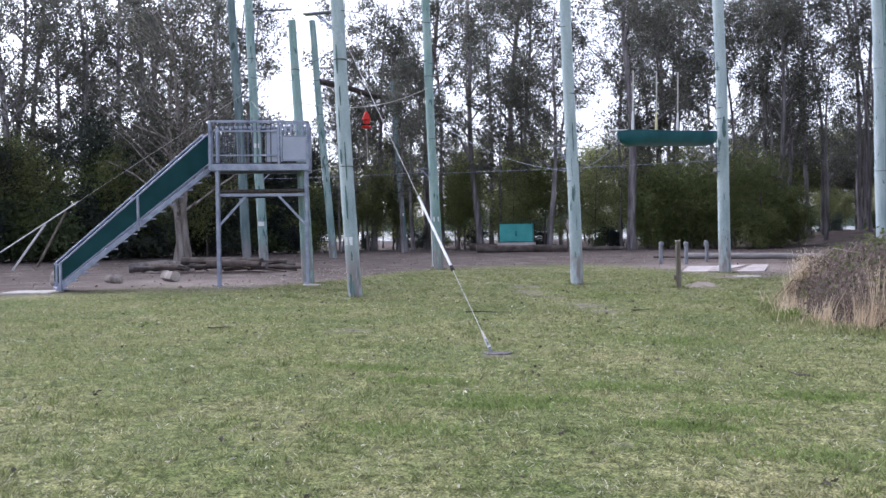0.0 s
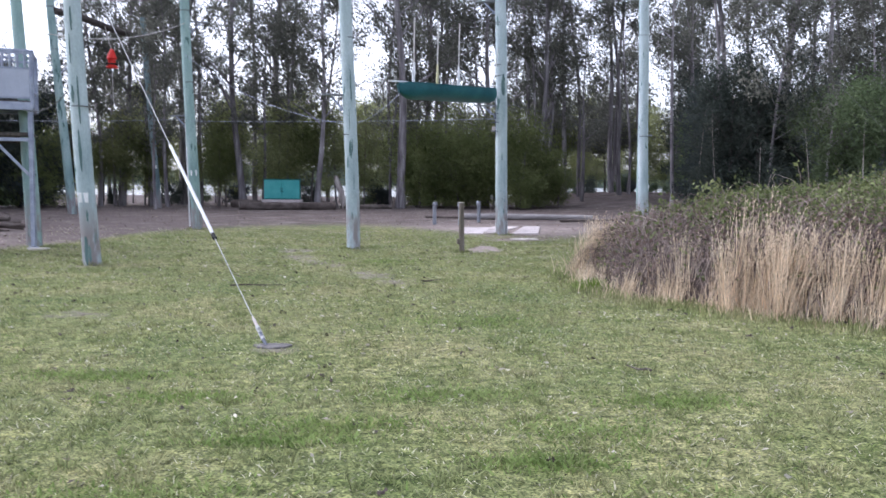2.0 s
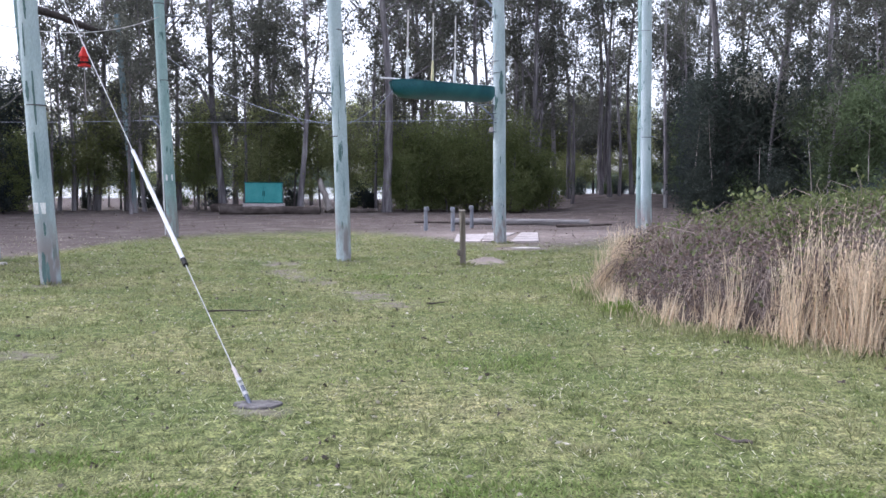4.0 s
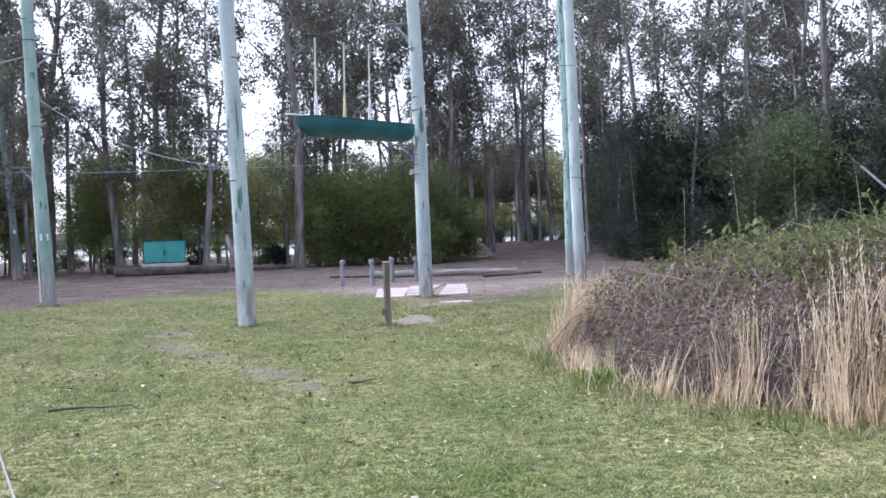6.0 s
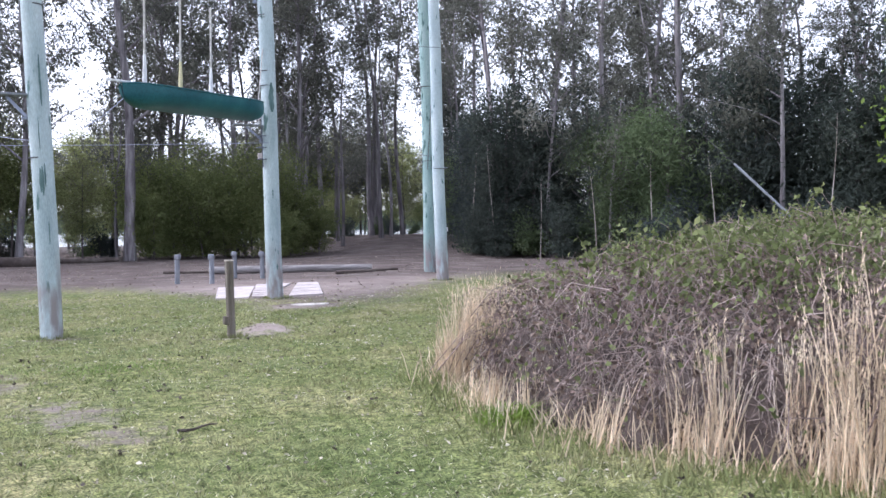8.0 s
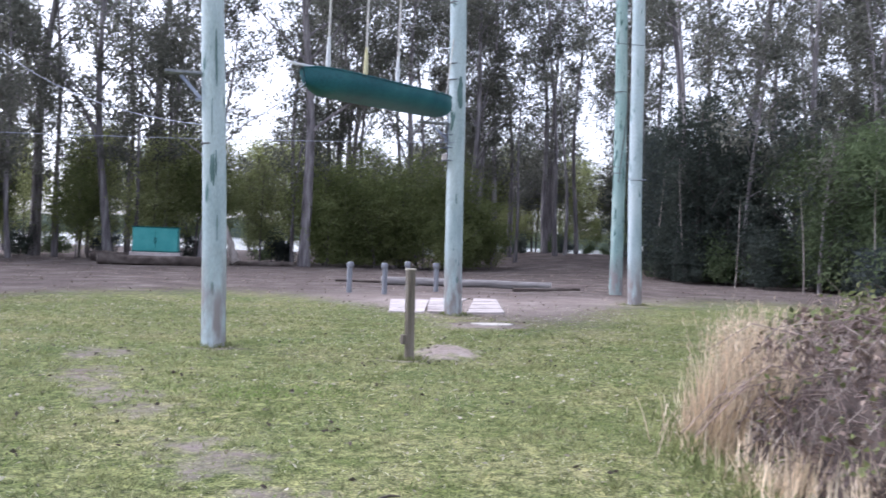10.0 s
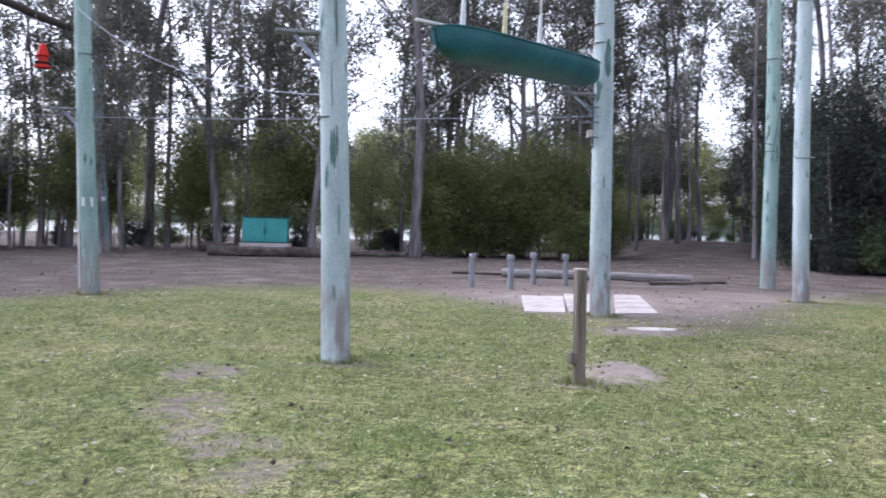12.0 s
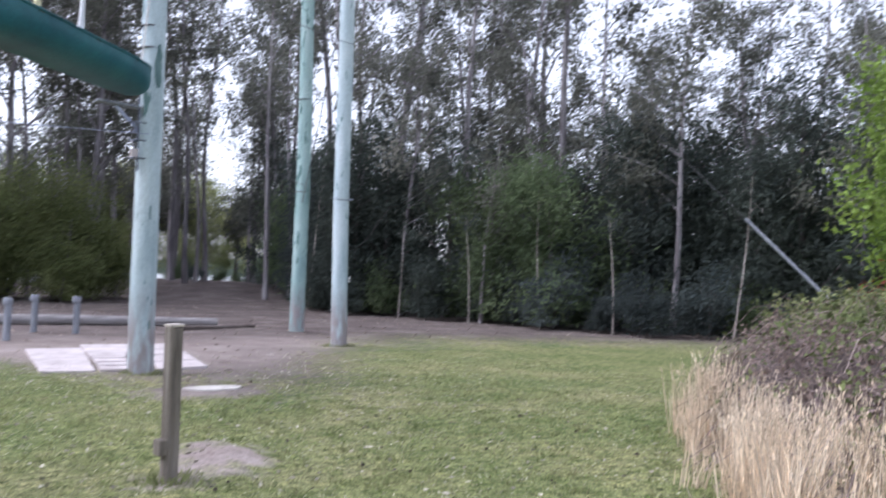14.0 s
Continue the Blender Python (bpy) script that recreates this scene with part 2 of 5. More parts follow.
LEAFMID = material("mid_green_leaves", [(0.085, 0.118, 0.066), (0.125, 0.165, 0.088), (0.165, 0.205, 0.112)], 0.5, 9, 0.8, bump=0, island=0.25, each=0.2, translucent=0.5, spec=0.08)
LEAFDEEP = material("deep_blue_green_leaves", [(0.050, 0.064, 0.064), (0.074, 0.090, 0.088), (0.100, 0.118, 0.110)], 0.5, 9, 0.8, bump=0, island=0.22, each=0.2, translucent=0.45, spec=0.08)
LEAFOLIVE = material("light_olive_leaves", [(0.196, 0.224, 0.101), (0.280, 0.305, 0.143), (0.370, 0.386, 0.202)], 0.6, 9, 0.8, bump=0, island=0.25, each=0.2, translucent=0.55, spec=0.08)
LEAFBRIGHT = material("bright_green_leaves", [(0.12, 0.20, 0.035), (0.20, 0.29, 0.06), (0.27, 0.34, 0.09)], 0.9, 9, 0.55, bump=0, island=0.3, translucent=0.4)
LEAFRUST = material("rusty_leaves", [(0.16, 0.055, 0.03), (0.26, 0.10, 0.055)], 1, 9, 0.8, bump=0, island=0.3, translucent=0.3)
CANE = material("brown_bramble_canes", [(0.110, 0.080, 0.076), (0.215, 0.165, 0.152), (0.37, 0.305, 0.28)], 1.5, 30, 0.9, bump=0, island=0.5)
CANEPALE = material("bleached_bramble_canes", [(0.24, 0.195, 0.175), (0.36, 0.305, 0.275), (0.50, 0.44, 0.39)], 2.0, 30, 0.9, bump=0, island=0.4)
THICKETSHADE = material("thicket_shade", [(0.040, 0.031, 0.028), (0.075, 0.058, 0.052), (0.125, 0.098, 0.086)], 6, 40, 1.0, bump=1.0)
LEAFBRAMBLE = material("bramble_leaves", [(0.098, 0.123, 0.047), (0.153, 0.183, 0.070), (0.221, 0.242, 0.106)], 0.9, 9, 0.65, bump=0, island=0.45, translucent=0.35)
LEAFBROWN = material("withered_leaves", [(0.115, 0.082, 0.070), (0.20, 0.148, 0.125), (0.32, 0.25, 0.205)], 2.2, 9, 0.8, bump=0, island=0.5, translucent=0.2)
STRAW = material("dry_tan_grass", [(0.50, 0.39, 0.27), (0.68, 0.555, 0.41), (0.80, 0.70, 0.56)], 1.5, 30, 0.85, bump=0, island=0.38, translucent=0.25)
BLADES = material("lawn_blades", [(0.180, 0.222, 0.090), (0.264, 0.288, 0.136), (0.362, 0.352, 0.200)], 1.4, 8, 0.8, bump=0, island=0.45, translucent=0.45, low=0.30, high=0.68, spec=0.1)
LUSH = material("lush_low_growth", [(0.17, 0.25, 0.075), (0.225, 0.305, 0.10), (0.30, 0.36, 0.15)], 1.2, 9, 0.75, bump=0, island=0.3, translucent=0.45, spec=0.1)
STRAWLAWN = material("lawn_straw", [(0.33, 0.31, 0.215), (0.48, 0.455, 0.345), (0.64, 0.61, 0.49)], 1.2, 12, 0.85, bump=0, island=0.48, translucent=0.30)
# Very dark strands that paint the shadowed gaps between grass clumps.
GAPSHADE = material("lawn_gap_shade", [(0.055, 0.055, 0.030), (0.085, 0.080, 0.048), (0.12, 0.105, 0.07)], 1.2, 12, 0.9, bump=0, island=0.4)
FLECK = material("fallen_pale_leaves", [(0.30, 0.26, 0.20), (0.58, 0.54, 0.46)], 2, 30, 0.8, bump=0, island=0.35)
LITTER = material("brown_leaf_litter", [(0.17, 0.13, 0.11), (0.28, 0.23, 0.19), (0.42, 0.36, 0.31)], 2, 30, 0.9, bump=0, island=0.4)
WATER = material("pale_lake_water", [(0.30, 0.33, 0.36), (0.36, 0.39, 0.41)], 0.05, 1.5, 0.12, bump=0.05, spec=0.8)
FARWOOD = material("far_bank_foliage", [(0.06, 0.08, 0.06), (0.10, 0.12, 0.085)], 0.05, 0.6, 0.95, bump=0.8)


# ---- mesh helpers ----
def unit(v):
    v = np.asarray(v, float)
    return v / (np.linalg.norm(v) + 1e-9)


class Geo:
    """Collects boxes, tubes and polygons for one mesh."""

    def __init__(self):
        self.v, self.f = [], []

    def add(self, verts, faces):
        k = len(self.v)
        self.v.extend([tuple(map(float, p)) for p in verts])
        self.f.extend([tuple(i + k for i in f) for f in faces])
        return self

    def box(self, size, m=Matrix()):
        x, y, z = (s / 2 for s in size)
        c = [m @ Vector(p) for p in ((-x, -y, -z), (x, -y, -z), (x, y, -z), (-x, y, -z), (-x, -y, z), (x, -y, z), (x, y, z), (-x, y, z))]
        return self.add(c, [(0, 3, 2, 1), (4, 5, 6, 7), (0, 1, 5, 4), (1, 2, 6, 5), (2, 3, 7, 6), (3, 0, 4, 7)])

    def bar(self, a, b, wide, high):
        """A square bar from a to b."""
        a, b = Vector(a), Vector(b)
        d = (b - a).normalized()
        up = Vector((0, 0, 1)) if abs(d.z) < 0.95 else Vector((0, 1, 0))
        s = d.cross(up).normalized()
        u = s.cross(d).normalized()
        m = Matrix((s, d, u)).transposed().to_4x4()
        m.translation = (a + b) / 2
        return self.box((wide, (b - a).length, high), m)

    def tube(self, pts, radii, sides=8, caps=True, wobble=0.0):
        pts = [np.asarray(p, float) for p in pts]
        radii = radii if hasattr(radii, "__len__") else [radii] * len(pts)
        ring, prev = [], None
        for k, p in enumerate(pts):
            d = unit(pts[min(k + 1, len(pts) - 1)] - pts[max(k - 1, 0)])
            ref = prev if prev is not None else (np.array([1.0, 0, 0]) if abs(d[0]) < 0.9 else np.array([0, 1.0, 0]))
            s = unit(ref - d * (ref @ d))
            prev = s
            t = np.cross(d, s)
            for j in range(sides):
                a = 2 * math.pi * j / sides
                r = radii[k] * (1 + wobble * noise.noise(Vector((p[0] + 3 * math.cos(a), p[1] + 3 * math.sin(a), p[2] * 0.8))))
                ring.append(p + r * (math.cos(a) * s + math.sin(a) * t))
        faces = [(k * sides + j, k * sides + (j + 1) % sides, (k + 1) * sides + (j + 1) % sides, (k + 1) * sides + j) for k in range(len(pts) - 1) for j in range(sides)]
        if caps:
            faces += [tuple(range(sides))[::-1], tuple((len(pts) - 1) * sides + j for j in range(sides))]
        return self.add(ring, faces)

    def lathe(self, profile, sides=16, m=Matrix()):
        verts = [m @ Vector((r * math.cos(2 * math.pi * j / sides), r * math.sin(2 * math.pi * j / sides), z)) for r, z in profile for j in range(sides)]
        faces = [(k * sides + j, k * sides + (j + 1) % sides, (k + 1) * sides + (j + 1) % sides, (k + 1) * sides + j) for k in range(len(profile) - 1) for j in range(sides)]
        faces += [tuple(range(sides))[::-1], tuple((len(profile) - 1) * sides + j for j in range(sides))]
        return self.add(verts, faces)

    def mesh(self, name, mat, smooth=False, bevel=0.0):
        me = bpy.data.meshes.new(name)
        me.from_pydata(self.v, [], self.f)
        if bevel:
            bm = bmesh.new()
            bm.from_mesh(me)
            bmesh.ops.recalc_face_normals(bm, faces=bm.faces)
            edges = [e for e in bm.edges if e.is_manifold and e.calc_face_angle(0) > 0.6]
            bmesh.ops.bevel(bm, geom=edges, offset=bevel, segments=1, affect="EDGES", clamp_overlap=True)
            bm.to_mesh(me)
            bm.free()
        me.materials.append(mat)
        if smooth:
            me.shade_smooth()
            me.set_sharp_from_angle(angle=radians(45))
        return me


def part(name, geo, mat, parent=None, label="", smooth=False, bevel=0.0):
    """One mesh object under a thing or under a part."""
    ob = new(name, geo.mesh(name, mat, smooth, bevel) if isinstance(geo, Geo) else geo)
    if parent is not None:
        ob.parent = parent
    return tagged(ob, label)


def thing(name, label, category, group="", at=(0, 0, 0), rz=0.0, kind=""):
    ob = new(name)
    ob.matrix_basis = pose(*at, 0, 0, rz)
    return tagged(ob, label, category, group, kind)


def leaves_mesh(name, mat, centres, dirs, length, width, rng, fold=0.25):
    """Many small four-cornered leaves; each is its own island."""
    c, d = np.asarray(centres, float), np.asarray(dirs, float)
    k = len(c)
    d /= np.linalg.norm(d, axis=1)[:, None] + 1e-9
    s = np.cross(d, rng.normal(size=(k, 3)))
    s /= np.linalg.norm(s, axis=1)[:, None] + 1e-9
    ln = (length * rng.uniform(0.6, 1.35, k))[:, None]
    wd = (width * rng.uniform(0.6, 1.35, k))[:, None]
    nrm = np.cross(d, s)
    v = np.stack([c - d * ln / 2, c + s * wd / 2 + nrm * wd * fold, c + d * ln / 2, c - s * wd / 2 + nrm * wd * fold], 1).reshape(-1, 3)
    me = bpy.data.meshes.new(name)
    me.vertices.add(4 * k)
    me.vertices.foreach_set("co", v.astype(np.float32).ravel())
    me.loops.add(4 * k)
    me.loops.foreach_set("vertex_index", np.arange(4 * k, dtype=np.int32))
    me.polygons.add(k)
    me.polygons.foreach_set("loop_start", np.arange(0, 4 * k, 4, dtype=np.int32))
    me.update(calc_edges=True)
    me.materials.append(mat)
    return me


def blades_mesh(name, mat, feet, tips, width, rng, bend=0.25):
    """Grass blades: a bent strip of two pieces each, pointed at the tip."""
    a, b = np.asarray(feet, float), np.asarray(tips, float)
    k = len(a)
    ang = rng.uniform(0, 2 * np.pi, k)
    s = np.stack([np.cos(ang), np.sin(ang), np.zeros(k)], 1) * (width * rng.uniform(0.6, 1.4, k))[:, None] / 2
    h = np.linalg.norm(b - a, axis=1)[:, None]
    mid = a * 0.45 + b * 0.55 + np.array([0, 0, 1.0]) * h * bend * 0.5
    v = np.stack([a - s, a + s, mid + s * 0.8, mid - s * 0.8, b], 1).reshape(-1, 3)
    base = np.arange(k)[:, None] * 5
    loops = np.concatenate([base + np.array([0, 1, 2, 3]), base + np.array([3, 2, 4])], 1).astype(np.int32).ravel()
    me = bpy.data.meshes.new(name)
    me.vertices.add(5 * k)
    me.vertices.foreach_set("co", v.astype(np.float32).ravel())
    me.loops.add(7 * k)
    me.loops.foreach_set("vertex_index", loops)
    me.polygons.add(2 * k)
    starts = (np.arange(k)[:, None] * 7 + np.array([0, 4])).astype(np.int32).ravel()
    me.polygons.foreach_set("loop_start", starts)
    me.update(calc_edges=True)
    me.materials.append(mat)
    return me


# ---- ground ----
EDGE_X = [-60, -12.2, -11.2, -9.5, -7.5, -6.4, -5.6, -3.5, -0.5, 1.4, 2.6, 3.8, 5.2, 6.4, 8.6, 10.5, 13, 20, 26, 60]
EDGE_Y = [15.5, 16.6, 18.6, 19.5, 19.6, 22.8, 27.5, 31.0, 32.3, 31.3, 29.0, 26.6, 25.3, 25.6, 29.2, 31.8, 33.0, 31.0, 28, 20]
SPOTS = [(3.25, 21.1, 0.27, 0.36), (2.75, 20.7, 0.22, 0.2), (-0.85, 20.9, 0.28, 0.55), (-0.55, 19.5, 0.32, 0.5), (0.0, 18.3, 0.25, 0.35), (0.3, 17.7, 0.22, 0.3), (1.05, 16.1, 0.3, 0.35), (0.38, 10.2, 0.22, 0.18), (4.6, 24.9, 0.7, 0.5), (0.45, 21.5, 0.3, 0.25), (-3.85, 17.5, 0.32, 0.28), (1.84, 6.46, 0.16, 0.06), (-2.05, 12.1, 0.3, 0.2), (-0.27, 18.7, 0.2, 0.4), (0.8, 16.5, 0.22, 0.3), (-0.58, 20.9, 0.22, 0.35), (1.35, 15.3, 0.3, 0.25)]


def bare_at(x, y):
    """How bare of grass the ground is: 0 lawn, 1 dirt."""
    edge = np.interp(x, EDGE_X, EDGE_Y)
    b = np.clip((y - edge) / 6.0 + 0.5, 0, 1)
    b = np.where(x > 10.5, np.clip((y - edge) / 8.0 + 0.55, 0, 1), b)
    for sx, sy, rx, ry in SPOTS:
        b = np.maximum(b, (1.0 if sx in (3.25, 4.6, 2.75) else 0.58) * np.exp(-(((x - sx) / rx) ** 2 + ((y - sy) / ry) ** 2) * 0.55))
    return b


def pale_at(x, y):
    """How far the bare ground is sandy and pale."""
    p = np.exp(-((x - 4.5) / 3.2) ** 2 - ((y - 30.0) / 3.0) ** 2) * 0.75 + np.exp(-((x - 9.5) / 2.0) ** 2 - ((y - 31.5) / 1.6) ** 2) * 0.5 + 0.55 * np.exp(-((x + 9.5) / 3.0) ** 2 - ((y - 21.5) / 2.2) ** 2)
    return np.clip(p + (y < np.interp(x, EDGE_X, EDGE_Y) - 1.2) * np.where(np.hypot(x - 3.2, y - 21.0) < 1.2, 0.9, 0.45), 0, 1)


def height_at(x, y):
    near = np.clip(1 - np.hypot(x, y - 20) / 70, 0, 1)
    h = 0.012 * np.sin(1.3 * x + 0.7 * np.sin(0.9 * y)) * np.sin(1.1 * y + 0.5 * np.sin(1.7 * x)) * near
    rise = np.clip((y - 40) / 22, 0, 1) ** 2 * np.clip((x - 8) / 8, 0, 1) * np.clip((86 - y) / 14, 0, 1)
    return h + 0.9 * rise + 0.085 * np.exp(-(((x - 3.30) / 0.31) ** 2 + ((y - 21.25) / 0.48) ** 2) ** 2)


def ground():
    gx = np.concatenate([[-2500, -900, -300, -120, -70], np.arange(-44, -14, 0.6), np.arange(-14, 14, 0.2), np.arange(14, 44, 0.6), [70, 120, 300, 900, 2500]])
    gy = np.concatenate([[-2500, -900, -300, -100, -40, -15], np.arange(-6, 3, 0.6), np.arange(3, 33, 0.2), np.arange(33, 72, 0.5), [73, 76, 79, 82, 85, 88, 100, 140, 300, 900, 2500]])
    X, Y = np.meshgrid(gx, gy)
    Z = height_at(X, Y)
    w, h = len(gx), len(gy)
    me = bpy.data.meshes.new("ground")
    idx = np.arange(w * h).reshape(h, w)
    faces = np.stack([idx[:-1, :-1], idx[:-1, 1:], idx[1:, 1:], idx[1:, :-1]], -1).reshape(-1, 4)
    me.from_pydata(np.stack([X, Y, Z], -1).reshape(-1, 3).tolist(), [], faces.tolist())
    at = me.attributes.new("bare", "FLOAT", "POINT")
    at.data.foreach_set("value", bare_at(X, Y).astype(np.float32).ravel())
    at = me.attributes.new("pale", "FLOAT", "POINT")
    at.data.foreach_set("value", pale_at(X, Y).astype(np.float32).ravel())
    me.materials.append(GROUND)
    me.shade_smooth()
    tagged(new("ground", me), "worn mown lawn with bare dirt and leaf litter under trees", "ground", kind="structure")


def clumped(x, y, seed, short, long, waves=9):
    """Uneven patchiness of about -1 to 1, from crossing waves of many lengths."""
    r = np.random.default_rng(seed)
    out = np.zeros(len(x))
    for k in range(waves):
        a, w, p = r.uniform(0, 6.283), short * (long / short) ** (k / (waves - 1)), r.uniform(0, 6.283, 2)
        u, v = x * np.cos(a) + y * np.sin(a), -x * np.sin(a) + y * np.cos(a)
        out += np.sin(6.283 * u / w + p[0] + 1.4 * np.sin(6.283 * v / (1.7 * w) + p[1]))
    return out / math.sqrt(waves)


def lawn():
    rng = np.random.default_rng(3)
    kinds = (("lawn_grass", BLADES, 250000, 0.012, 0.036, 1.1, 0.008, "short mown green grass blades"),
             ("lawn_straw", STRAWLAWN, 190000, 0.008, 0.022, 2.2, 0.007, "dry straw strands lying in the mown lawn"),
             ("lawn_thatch", GAPSHADE, 130000, 0.004, 0.014, 2.0, 0.016, "dark strands for the shade between grass clumps"),
             ("lawn_clover", LUSH, 90000, 0.010, 0.030, 1.0, 0.010, "patchy bright green low growth in the lawn"))
    for name, mat, count, low, high, flat, wide, label in kinds:
        x, y = rng.uniform(-10.5, 12.0, count), 3.2 + 26 * rng.uniform(0, 1, count) ** 1.35
        broad, tuft = clumped(x, y, 71, 0.7, 3.2), clumped(x, y, 72, 0.10, 0.55)
        lush = clumped(x, y, 73, 0.35, 2.2)
        tuft = tuft * (1 - 0.5 * np.clip((y - 9) / 6, 0, 1))
        broad = broad - 0.55 * np.exp(-((x - 2.4) / 3.0) ** 2 - ((y - 8.5) / 4.5) ** 2) + 0.6 * np.exp(-((x + 3.2) / 2.6) ** 2 - ((y - 12) / 5.5) ** 2) + 0.35 * np.clip((y - 9) / 5, 0, 1)
        want = {"lawn_grass": 0.75 + 0.55 * broad + 0.95 * tuft, "lawn_thatch": -0.95 - 0.9 * tuft, "lawn_straw": 0.35 - 0.75 * broad - 0.45 * tuft, "lawn_clover": -1.1 + 1.1 * lush + 0.6 * tuft}[name]
        keep = (bare_at(x, y) + rng.normal(0, 0.24, count) < 0.45) & (x > -3 - 0.62 * y) & (x < 3 + 0.62 * y) & (want + rng.normal(0, 0.45, count) > 0)
        x, y, tuft = x[keep], y[keep], tuft[keep]
        k = len(x)
        tall = rng.uniform(low, high, k) * np.clip(1.0 + 0.55 * tuft, 0.45, 2.2)
        ang = rng.uniform(0, 2 * np.pi, k)
        feet = np.stack([x, y, height_at(x, y) - 0.003], 1)
        tips = feet + np.stack([np.cos(ang) * tall * flat, np.sin(ang) * tall * flat, tall], 1)
        tagged(new(name, blades_mesh(name, mat, feet, tips, wide, rng)), label, "grass", kind="stuff")


def tufts():
    rng = np.random.default_rng(8)
    k = 5200
    cx, cy = rng.uniform(-9, 9, k), 3.4 + 23 * rng.uniform(0, 1, k) ** 1.2
    ok = (bare_at(cx, cy) < 0.3) & (inside_and_depth(cx, cy) < 0)
    cx, cy = cx[ok], cy[ok]
    n = 18
    x = np.repeat(cx, n) + rng.normal(0, 0.035, len(cx) * n)
    y = np.repeat(cy, n) + rng.normal(0, 0.035, len(cx) * n)
    tall = rng.uniform(0.02, 0.06, len(x)) * np.repeat(rng.uniform(0.6, 1.2, len(cx)), n)
    feet = np.stack([x, y, height_at(x, y) - 0.003], 1)
    out = np.stack([x - np.repeat(cx, n), y - np.repeat(cy, n)], 1) * 0.9
    tips = feet + np.c_[out + rng.normal(0, 0.012, (len(x), 2)), tall]
    tagged(new("grass_tufts", blades_mesh("grass_tufts", BLADES, feet, tips, 0.008, rng)), "small green grass tufts left in the mown lawn", "grass", kind="stuff")


def green_patches():
    """Lusher low growth in a few spots of the lawn."""
    rng = np.random.default_rng(14)
    feet, tips = [], []
    for cx, cy, rx, ry in ((1.0, 7.75, 0.34, 0.12), (2.55, 7.65, 0.30, 0.16), (0.0, 8.45, 0.30, 0.10), (0.72, 7.43, 0.22, 0.06), (2.17, 7.05, 0.2, 0.08), (1.75, 8.5, 0.35, 0.12), (3.3, 8.3, 0.25, 0.10), (2.9, 6.4, 0.35, 0.14), (-0.8, 9.1, 0.3, 0.1), (0.2, 6.6, 0.3, 0.12), (3.6, 5.6, 0.35, 0.16), (2.2, 11.6, 0.4, 0.2), (1.2, 18.4, 0.5, 0.25)):
        n = 620
        x, y = cx + rng.normal(0, rx, n), cy + rng.normal(0, ry, n)
        tall = rng.uniform(0.014, 0.04, n)
        f = np.stack([x, y, height_at(x, y) - 0.003], 1)
        feet.append(f)
        tips.append(f + np.c_[rng.normal(0, 0.9, (n, 2)) * tall[:, None], tall])
    tagged(new("clover_patches", blades_mesh("clover_patches", LUSH, np.concatenate(feet), np.concatenate(tips), 0.011, rng)), "bright green low clover patches in the lawn", "clover", kind="stuff")


def foot_tufts():
    """Longer grass left standing round the feet of poles in the lawn."""
    rng = np.random.default_rng(19)
    feet, tips = [], []
    for cx, cy, r in ((0.40, 21.72, 0.16), (-3.87, 17.68, 0.16), (9.50, 30.62, 0.18), (4.33, 26.72, 0.18), (2.74, 20.66, 0.08), (-4.72, 28.90, 0.17)):
        n = 260
        a, q = rng.uniform(0, 6.283, n), r + np.abs(rng.normal(0, 0.09, n))
        x, y = cx + np.cos(a) * q, cy + np.sin(a) * q
        tall = rng.uniform(0.025, 0.085, n) * (1.1 - 0.5 * np.clip((q - r) / 0.2, 0, 1))
        f = np.stack([x, y, height_at(x, y) - 0.003], 1)
        feet.append(f)
        tips.append(f + np.c_[np.cos(a) * tall * 0.5 + rng.normal(0, 0.02, n), np.sin(a) * tall * 0.5 + rng.normal(0, 0.02, n), tall])
    tagged(new("foot_grass", blades_mesh("foot_grass", BLADES, np.concatenate(feet), np.concatenate(tips), 0.010, rng)), "longer unmown grass around the pole feet", "grass", kind="stuff")


def scatter():
    rng = np.random.default_rng(5)
    k = 4200
    x, y = rng.uniform(-9, 8, k), 3.5 + 26 * rng.uniform(0, 1, k) ** 0.55
    c = np.stack([x, y, height_at(x, y) + 0.022], 1)
    d = np.stack([rng.normal(size=k), rng.normal(size=k), rng.normal(0, 0.15, k)], 1)
    tagged(new("fallen_leaves", leaves_mesh("fallen_leaves", FLECK, c, d, 0.052, 0.022, rng)), "pale fallen leaves scattered over the lawn", "leaves", kind="stuff")
    k = 9000
    x, y = rng.uniform(-32, 34, k), rng.uniform(17, 64, k)
    keep = bare_at(x, y) > 0.45
    x, y = x[keep], y[keep]
    k = len(x)
    c = np.stack([x, y, height_at(x, y) + 0.015], 1)
    d = np.stack([rng.normal(size=k), rng.normal(size=k), rng.normal(0, 0.2, k)], 1)
    k = 420
    x2, y2 = rng.uniform(-7, 7, k), 3.6 + 20 * rng.uniform(0, 1, k)
    c2 = np.repeat(np.stack([x2, y2, height_at(x2, y2) + 0.024], 1), 3, 0) + rng.normal(0, 0.018, (3 * k, 3)) * np.array([1, 1, 0.3])
    tagged(new("dark_leaves", leaves_mesh("dark_leaves", LOGBARK, c2, rng.normal(size=(3 * k, 3)) * np.array([1, 1, 0.35]), 0.040, 0.024, rng)), "small dark curled leaves lying in the lawn", "leaves", kind="stuff")
    tagged(new("leaf_litter", leaves_mesh("leaf_litter", LITTER, c, d, 0.09, 0.035, rng)), "brown leaf litter and bark scraps on the dirt", "leaf litter", kind="stuff")


# ---- ropes course ----
def along(x0, y0, x1, y1, f):
    return x0 + (x1 - x0) * f, y0 + (y1 - y0) * f


